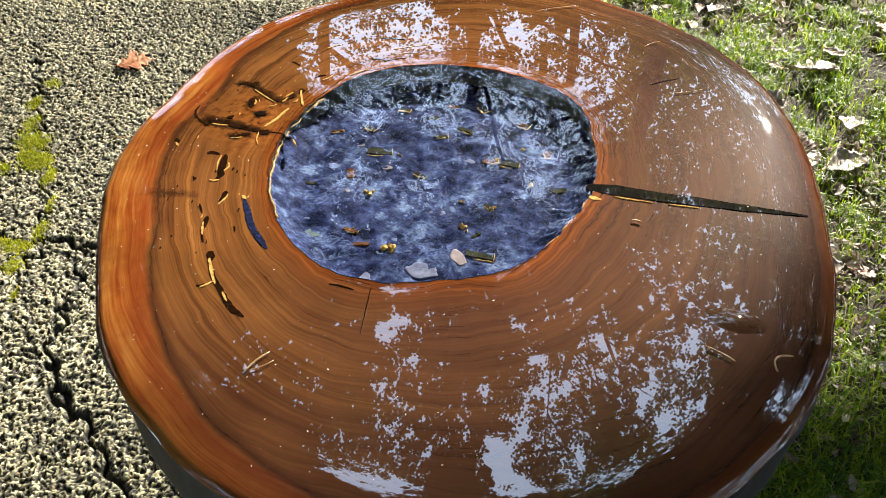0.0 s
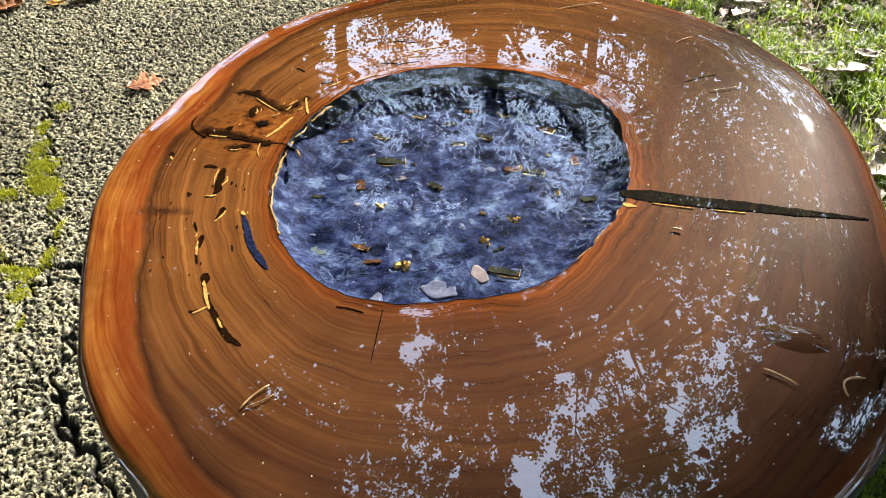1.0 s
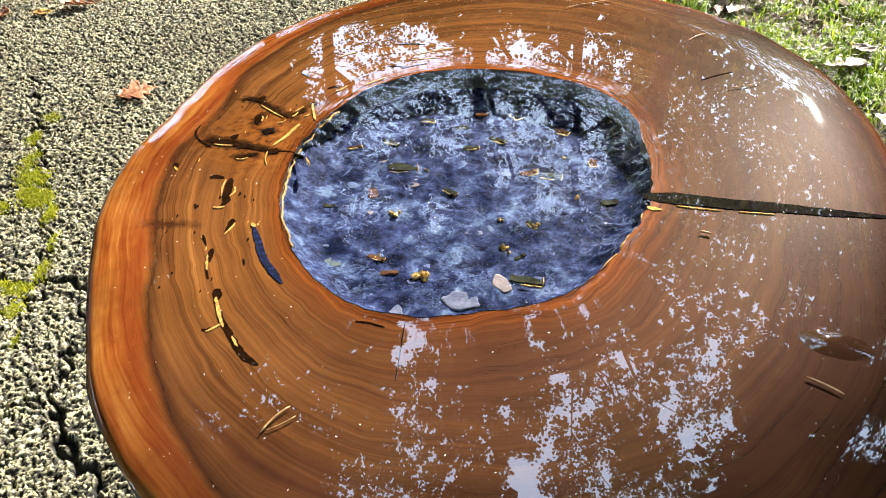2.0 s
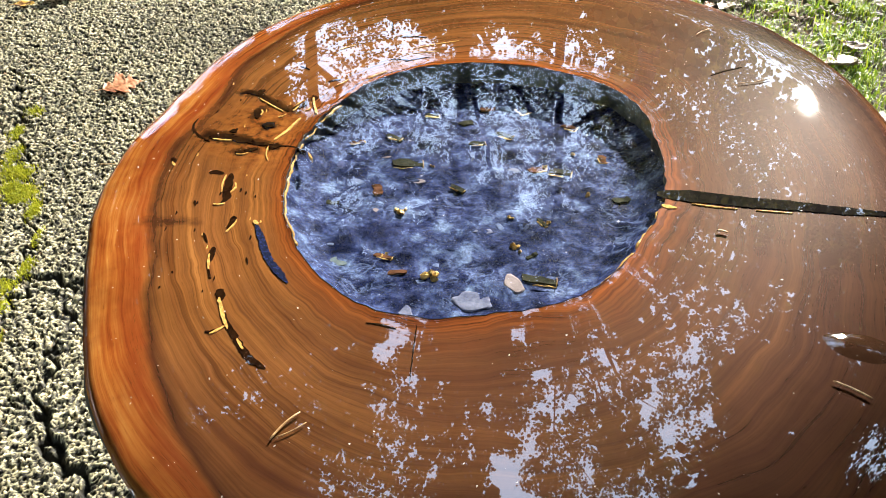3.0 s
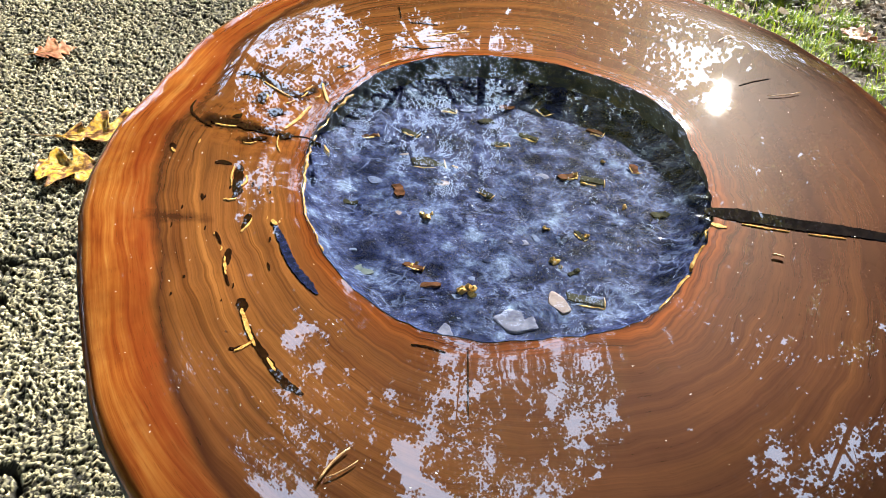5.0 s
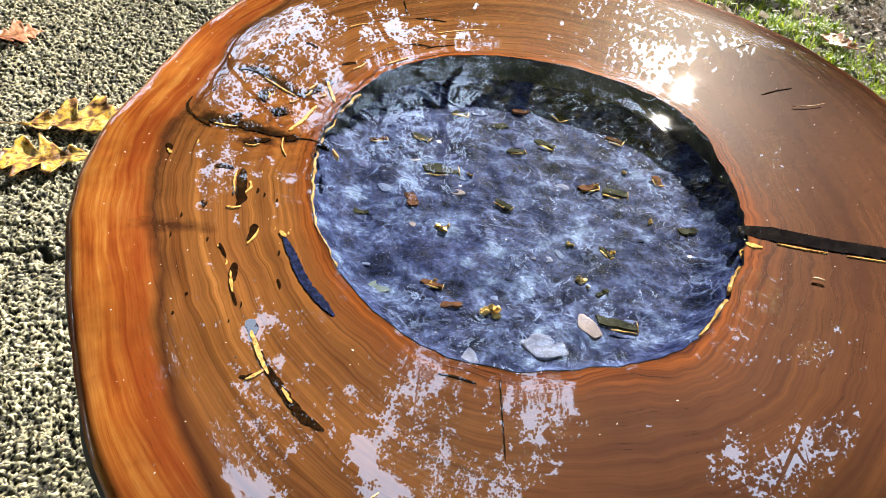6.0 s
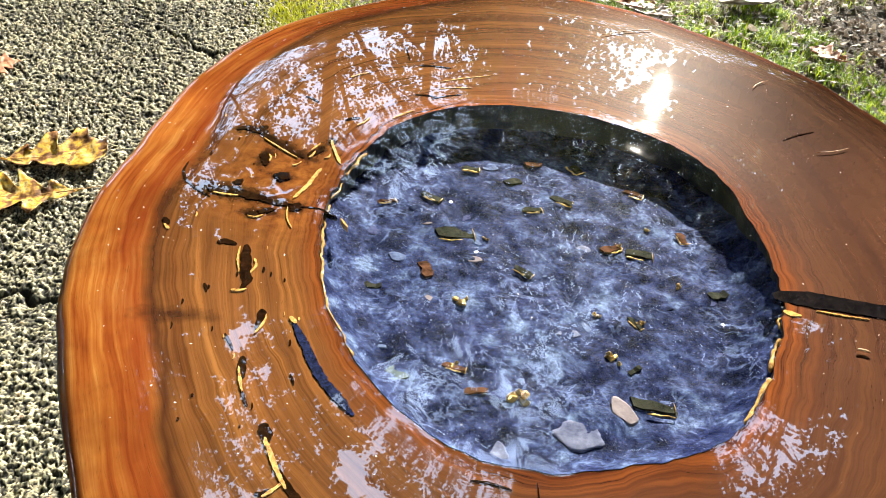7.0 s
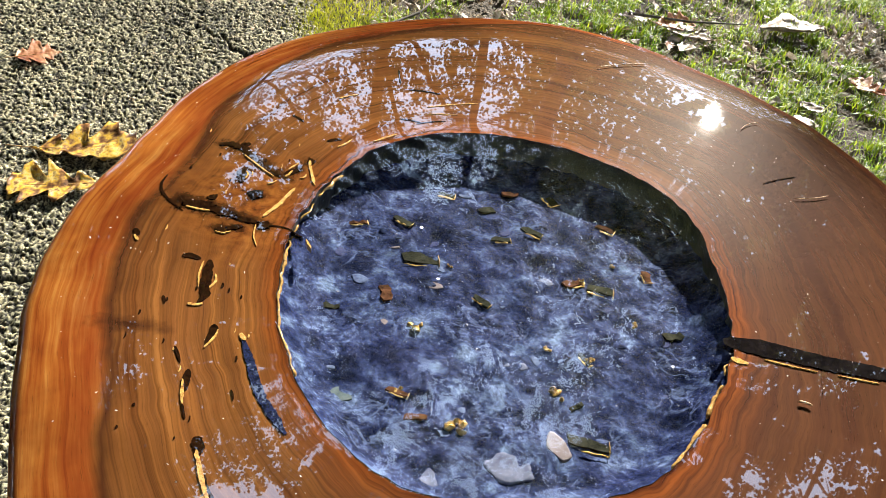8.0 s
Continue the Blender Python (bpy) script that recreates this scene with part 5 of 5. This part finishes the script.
twig([(-0.10, 2.30, 0.012), (-0.04, 2.38, 0.020), (0.03, 2.47, 0.018), (0.07, 2.56, 0.022)], 0.005, "dark bare twig lying at the asphalt edge", TREE_BARK)
twig([(-0.538, 1.890, 0.004), (-0.545, 1.925, 0.010), (-0.552, 1.965, 0.007)], 0.0012, "thin yellow grass stalk lying on the asphalt", STRAW)
twig([(0.55, 2.62, 0.02), (0.70, 2.60, 0.028), (0.86, 2.64, 0.024)], 0.004, "dark bare twig lying in the grass", TREE_BARK)


# ---------------------------------------------------------------- the wood round the place
def direction(az, el):
    a, e = radians(az), radians(el)
    return Vector((math.sin(a) * math.cos(e), math.cos(a) * math.cos(e), math.sin(e)))


HOME = Vector((0.1, 0.9, TOP))
# openings in the canopy towards the sky: bearing, height, half width, half height in degrees, and how free of leaves
GAPS = ((4.4, 52.3, 1.9, 1.6, 1.0), (6.6, 54.2, 3.0, 1.2, 0.9), (6.2, 50.3, 0.9, 1.3, 0.95), (-10.0, 55.2, 6.5, 2.2, 1.0), (-6.9, 44.7, 1.5, 0.7, 0.9), (-5.6, 44.0, 1.2, 0.5, 0.9), (17.1, 46.4, 0.8, 1.3, 1.0), (19.2, 47.7, 1.2, 0.8, 0.85), (20.6, 48.9, 0.5, 1.0, 0.8),
        (7.8, 46.9, 3.0, 1.5, 0.68), (10.0, 47.2, 1.2, 1.0, 0.72), (8.8, 49.3, 3.4, 2.2, 0.50), (11.6, 52.0, 1.3, 1.9, 0.60), (12.0, 45.2, 1.4, 1.7, 0.55), (13.2, 44.2, 0.6, 0.6, 0.85), (0.2, 50.2, 1.5, 2.0, 0.50), (2.4, 48.3, 0.9, 0.8, 0.50), (-3.0, 44.2, 0.9, 1.0, 0.55), (-4.3, 46.4, 1.7, 0.5, 0.65), (-5.8, 49.3, 2.2, 1.7, 0.40), (-15.5, 45.6, 2.4, 0.7, 0.5), (-15.0, 48.2, 2.5, 1.0, 0.33), (-13.0, 51.6, 3.2, 1.2, 0.45), (-20.0, 46.5, 2.2, 1.6, 0.40), (-25.5, 46.5, 1.3, 1.3, 0.55), (-24.0, 38.0, 1.2, 0.8, 0.6), (-10.2, 36.9, 0.9, 0.8, 0.6),
        (19.2, 43.3, 1.2, 1.3, 0.60), (21.8, 46.8, 1.6, 1.3, 0.55), (18.0, 52.6, 3.0, 1.2, 0.60), (19.9, 36.7, 1.3, 1.7, 0.62), (22.3, 49.9, 1.3, 1.0, 0.5), (29.4, 32.0, 1.2, 1.5, 0.75), (29.8, 28.3, 1.2, 0.9, 0.6), (33.8, 34.9, 0.9, 0.8, 0.7), (36.2, 45.4, 1.6, 2.2, 0.62), (41.0, 43.0, 2.4, 1.6, 0.62), (43.0, 40.9, 1.4, 1.5, 0.6),
        (-9.0, 26.8, 3.2, 2.9, 0.60), (-4.2, 26.0, 2.4, 2.0, 0.65), (-2.2, 28.6, 1.6, 1.6, 0.5), (2.4, 25.7, 2.2, 1.2, 0.72), (2.4, 29.4, 1.6, 1.3, 0.62), (10.8, 28.0, 1.9, 1.4, 0.52), (8.0, 28.8, 1.1, 1.0, 0.7), (17.2, 29.0, 1.2, 1.9, 0.55), (12.4, 30.2, 1.6, 1.2, 0.55), (3.2, 30.2, 2.3, 1.5, 0.62), (9.4, 30.6, 2.0, 1.6, 0.56), (-2.4, 31.4, 1.6, 0.9, 0.6), (24.0, 33.0, 2.0, 1.5, 0.5), (26.0, 38.0, 1.8, 1.5, 0.5), (31.0, 40.0, 2.0, 1.5, 0.5), (23.0, 41.0, 1.2, 1.0, 0.55), (34.0, 39.0, 1.6, 1.2, 0.5), (27.5, 35.2, 1.5, 1.2, 0.5), (38.0, 37.0, 2.0, 1.6, 0.5), (22.0, 31.0, 1.4, 1.4, 0.55), (15.5, 33.5, 1.6, 1.2, 0.5), (15.0, 38.5, 1.2, 0.9, 0.5), (-3.3, 35.5, 0.9, 0.9, 0.9), (5.5, 34.6, 2.2, 1.0, 0.5), (2.0, 32.5, 2.0, 1.1, 0.60), (6.6, 32.8, 1.8, 1.1, 0.58), (-6.6, 31.0, 2.2, 1.0, 0.5), (-8.2, 34.6, 1.4, 0.9, 0.5), (34.3, 36.2, 1.0, 1.0, 0.8), (29.6, 46.0, 0.5, 1.0, 0.85), (40.4, 44.8, 2.0, 2.2, 0.75), (13.2, 28.4, 1.2, 1.4, 0.68), (7.3, 25.5, 1.3, 0.7, 0.6), (24.8, 31.8, 1.0, 1.0, 0.6), (-3.5, 52.0, 3.0, 0.9, 0.5), (-20.0, 44.0, 2.0, 0.7, 0.55), (-19.2, 35.0, 0.9, 0.7, 0.75), (-1.5, 30.2, 1.0, 2.0, 0.62), (1.7, 30.6, 1.1, 2.2, 0.62), (4.9, 30.4, 0.8, 1.8, 0.56), (7.5, 30.4, 1.0, 2.0, 0.56), (-24.0, 8.0, 9.0, 3.5, 0.55))
TREES = ((0.1, 12.0, 0.30, 0.0), (6.4, 13.5, 0.24, 0.3), (13.6, 16.5, 0.62, -0.6), (-9.5, 14.0, 0.30, -0.4), (-19.0, 10.5, 0.36, 0.5), (-33.0, 13.0, 0.34, 0.0), (34.5, 10.5, 0.30, -0.3), (38.8, 11.5, 0.26, 0.2), (50.0, 12.0, 0.36, 0.0))


rnd = random.Random(19)
# pinholes, most of them near the larger openings
PINHOLES = [(rnd.gauss(g[0], 5.0), rnd.gauss(g[1], 3.0), rnd.uniform(0.15, 0.4), rnd.uniform(0.12, 0.3), 0.8) for g in GAPS[:-1] for _ in range(4)]
PINHOLES += [(rnd.uniform(-30, 24), rnd.uniform(41, 55), rnd.uniform(0.12, 0.38), rnd.uniform(0.10, 0.26), 0.8) for _ in range(170)]
PINHOLES += [(rnd.uniform(14, 46), rnd.uniform(27, 48), rnd.uniform(0.12, 0.38), rnd.uniform(0.10, 0.26), 0.8) for _ in range(150)]
BINS = {}
for g in (*GAPS, *PINHOLES):
    for i in range(int((g[0] - 1.5 * g[2]) // 4), int((g[0] + 1.5 * g[2]) // 4) + 1):
        for j in range(int((g[1] - 1.5 * g[3]) // 4), int((g[1] + 1.5 * g[3]) // 4) + 1):
            BINS.setdefault((i, j), []).append(g)


def openness(az, el):
    best = 0.0
    rag = 0.45 * noise.noise(Vector((az * 0.9, el * 1.1, 21.0)))
    for a, e, w, h, free in BINS.get((int(az // 4), int(el // 4)), ()):
        d = math.hypot((az - a) / w, (el - e) / h) + rag
        best = max(best, (free if free > 0.8 else free * 0.90) * min(1.0, max(0.0, 1.25 - d) / 0.40))
    return best


def make_tree(az, far, width, lean, leaves, seed, leaf=0.047, tall=1.02):
    rnd = random.Random(seed)
    base = Vector((HOME.x + far * math.sin(radians(az)), HOME.y + far * math.cos(radians(az)), -0.1))
    tree = tagged(new("tree"), "tall woodland tree with a dark trunk and thinning autumn leaves", "tree", "trees round the path")
    tree.location = base
    height = far * tall + 1.0
    bm = bmesh.new()
    spine, radii = [], []
    for k in range(13):
        u = k / 12
        spine.append(Vector((lean * u * u * 2 + 0.035 * math.sin(u * 5 + seed), 0.05 * math.sin(u * 7 + seed * 2), u * height)))
        radii.append(width / 2 * (1.25 if k == 0 else 1.0) * (1 - 0.75 * u))
    tube(bm, spine, radii, 12)
    part("trunk", bm, TREE_BARK, tree)
    tips = []
    for k in range(6):
        u = rnd.uniform(0.42, 0.96)
        start = spine[int(u * 12)]
        a = rnd.uniform(0, 2 * math.pi)
        reach = rnd.uniform(1.6, 3.2)
        pts, rr = [], []
        for j in range(6):
            v = j / 5
            pts.append(start + Vector((math.cos(a) * reach * v, math.sin(a) * reach * v, reach * 0.7 * v ** 0.8 + 0.12 * math.sin(v * 6 + k))))
            rr.append(width * 0.16 * (1 - u * 0.5) * (1 - 0.85 * v) + 0.006)
        bm = bmesh.new()
        tube(bm, pts, rr, 7)
        for j in (2, 4):
            b = a + rnd.choice((-0.8, 0.8))
            q = pts[j]
            twig = [q, q + Vector((math.cos(b) * 0.5, math.sin(b) * 0.5, 0.35)), q + Vector((math.cos(b) * 1.1, math.sin(b) * 1.1, 0.6))]
            tube(bm, twig, [0.02, 0.013, 0.005], 5)
        part("limb", bm, TREE_BARK, tree)
    if leaves:
        grown = np.array(leaves)
        # no leaf hangs between the sun and the table top
        drop = (grown[:, 2] - TOP) / sun_way.z
        off = np.hypot(grown[:, 0] - drop * sun_way.x - CX, grown[:, 1] - drop * sun_way.y - CY)
        corner = (grown[:, 0] - drop * sun_way.x) - (grown[:, 1] - drop * sun_way.y)
        grown = grown[(off > 0.42) | (corner > -0.34)]
        pts = grown[:, :3] - np.array(base)[None, :]
        nrng = np.random.RandomState(seed)
        n = len(pts)
        size = nrng.uniform(0.6, 1.25, n)[:, None] * leaf * grown[:, 3:4]
        up = np.array(HOME)[None, :] - grown[:, :3]
        up = -up / np.linalg.norm(up, axis=1)[:, None] * 0.6 + np.array((0, 0, 0.6)) + nrng.normal(size=(n, 3)) * 0.42
        u = np.cross(up, nrng.normal(size=(n, 3)))
        u /= np.linalg.norm(u, axis=1)[:, None]
        w = np.cross(up, u)
        w /= np.linalg.norm(w, axis=1)[:, None]
        u, w = u * size, w * size
        leaf_shape = np.stack([pts + u, pts + 0.15 * u + 0.72 * w, pts - 0.85 * u + 0.5 * w, pts - 0.85 * u - 0.5 * w, pts + 0.15 * u - 0.72 * w], 1).reshape(-1, 3)
        mesh = bpy.data.meshes.new("crown")
        mesh.vertices.add(5 * n)
        mesh.vertices.foreach_set("co", leaf_shape.ravel())
        mesh.loops.add(5 * n)
        mesh.loops.foreach_set("vertex_index", np.arange(5 * n, dtype=np.int32))
        mesh.polygons.add(n)
        mesh.polygons.foreach_set("loop_start", np.arange(0, 5 * n, 5, dtype=np.int32))
        mesh.update(calc_edges=True)
        mesh_part("crown", mesh, CANOPY, tree, "loose crown of small leaves", False)


def shades(p, rag=0.0):
    """Whether something at p would throw its shadow on the sunlit clearing."""
    foot = p - sun_way * ((p.z - TOP) / sun_way.z)
    if -0.4 < foot.x < 0.5 and 0.3 < foot.y < 1.35 and foot.x - foot.y < -0.36 + rag:
        return True
    foot = p - sun_way * (p.z / sun_way.z)
    return -1.8 + rag < foot.x < 0.12 + 1.55 * min(1.0, max(0.0, (foot.y - 0.78) / 0.30)) + 0.8 * max(0.0, foot.y - 1.4) + 1.5 * rag and -0.1 < foot.y < 4.1 - rag


def canopy():
    rnd = random.Random(77)
    owned = [[] for _ in TREES]
    for k in range(86000):
        sprig = k > 34000
        az, el = ((rnd.uniform(-38, 50), rnd.uniform(20, 58)) if k % 12 else (rnd.uniform(-40, -8), rnd.uniform(3, 14))) if sprig else (rnd.uniform(-54, 66), rnd.uniform(1, 64))
        free = openness(az, el)
        edge = max(free, *(openness(az + da, el + de) for da, de in ((1.0, 0), (-1.0, 0), (0, 0.9), (0, -0.9))))
        if (edge > 0) != sprig:
            continue
        if free > 0:
            close = 1.0 if el > 36 else 1.7
            leafy = 0.5 + 0.75 * noise.noise(Vector((az * 1.1 * close, el * 1.5 * close, 7.0))) + 0.45 * noise.noise(Vector((az * 2.6 * close, el * 3.4 * close, 3.0)))
            if leafy < free:
                continue
        i = min(range(len(TREES)), key=lambda t: abs(TREES[t][0] - az) + rnd.uniform(0, 7))
        far = TREES[i][1] + rnd.gauss(0, 1.0)
        middle = HOME + direction(az, el) * (far * (1 + 0.004 * el))
        if shades(middle, rnd.gauss(0, 0.15)) and rnd.random() < 0.9992:
            continue
        spread = 0.055 if sprig else 0.17
        for j in range(8 if sprig else 6):
            owned[i].append((middle.x + rnd.gauss(0, spread), middle.y + rnd.gauss(0, spread), middle.z + rnd.gauss(0, spread * 0.8), (0.72 if el > 36 else 0.56) if sprig else 2.4))
    for i, (az, far, width, lean) in enumerate(TREES):
        make_tree(az, far, width, lean, owned[i], i + 1)
    # taller trees farther off, towards the sun
    owned = [[] for _ in FAR_TREES]
    for k in range(6500):
        az, el = rnd.uniform(10, 38), rnd.uniform(14, 38)
        if noise.noise(Vector((az * 0.8, el * 0.9, 2.0))) < -0.26 or noise.noise(Vector((az * 1.8, el * 2.0, 3.0))) < -0.22:
            continue
        i = min(range(len(FAR_TREES)), key=lambda t: abs(FAR_TREES[t][0] - az) + rnd.uniform(0, 4))
        middle = HOME + direction(az, el) * (FAR_TREES[i][1] + rnd.gauss(0, 2.0))
        sunny = shades(middle, rnd.gauss(0, 0.2))
        if sunny and rnd.random() > 0.032:
            continue
        loose = 4.0 if sunny else 1.0
        for j in range(9):
            p = middle + Vector((rnd.gauss(0, 0.42), rnd.gauss(0, 0.42), rnd.gauss(0, 0.35))) * loose
            drop = (p.z - TOP) / sun_way.z
            if math.hypot(p.x - drop * sun_way.x - CX, p.y - drop * sun_way.y - CY) > 0.60:
                owned[i].append((p.x, p.y, p.z, 0.95))
    for i, (az, far, width, lean) in enumerate(FAR_TREES):
        make_tree(az, far, width, lean, owned[i], i + 61, 0.12, 0.62)
    # unseen trees added at the back and overhead to hold down sky light
    owned = [[] for _ in UNSEEN_BACK_TREES]
    for k in range(9000):
        az, el = rnd.uniform(56, 316), math.degrees(math.asin(rnd.uniform(0.01, 0.96)))
        if rnd.random() < 0.35:
            az, el = rnd.uniform(0, 360), rnd.uniform(60, 88)
        if noise.noise(Vector((az * 0.10, el * 0.12, 9.0))) < -0.30:
            continue
        i = min(range(len(UNSEEN_BACK_TREES)), key=lambda t: abs((UNSEEN_BACK_TREES[t][0] - az + 180) % 360 - 180) + rnd.uniform(0, 10))
        middle = HOME + direction(az, el) * min(11.0 + rnd.gauss(0, 1.0), UNSEEN_BACK_TREES[i][1] / math.cos(radians(el)))
        if shades(middle):
            continue
        for j in range(9):
            owned[i].append((middle.x + rnd.gauss(0, 0.3), middle.y + rnd.gauss(0, 0.3), middle.z + rnd.gauss(0, 0.22), 1.0))
    # extra unseen leaves to break up bright sky mirrored in the left rim
    for k in range(2600):
        az, el = rnd.uniform(255, 318), rnd.uniform(4, 66)
        i = 6 if az < 296 else 7
        middle = HOME + direction(az, el) * min(10.5 + rnd.gauss(0, 1.0), UNSEEN_BACK_TREES[i][1] / math.cos(radians(el)))
        if noise.noise(Vector((az * 0.35, el * 0.45, 4.0))) < -0.22 or shades(middle):
            continue
        for j in range(9):
            owned[i].append((middle.x + rnd.gauss(0, 0.3), middle.y + rnd.gauss(0, 0.3), middle.z + rnd.gauss(0, 0.22), 1.0))
    for i, (az, far, width, lean) in enumerate(UNSEEN_BACK_TREES):
        make_tree(az, far, width, lean, owned[i], i + 31, 0.16)


FAR_TREES = ((16.5, 41.0, 0.9, 0.4), (29.5, 40.0, 0.9, -0.5), (35.0, 43.0, 0.8, 0.0))
UNSEEN_BACK_TREES = ((75.0, 9.0, 0.34, 0.2), (105.0, 10.0, 0.30, 0.0), (140.0, 9.0, 0.36, -0.3), (175.0, 11.0, 0.30, 0.0), (210.0, 9.5, 0.34, 0.2), (245.0, 10.5, 0.30, 0.0), (280.0, 9.0, 0.34, -0.2), (308.0, 10.0, 0.30, 0.0))
canopy()
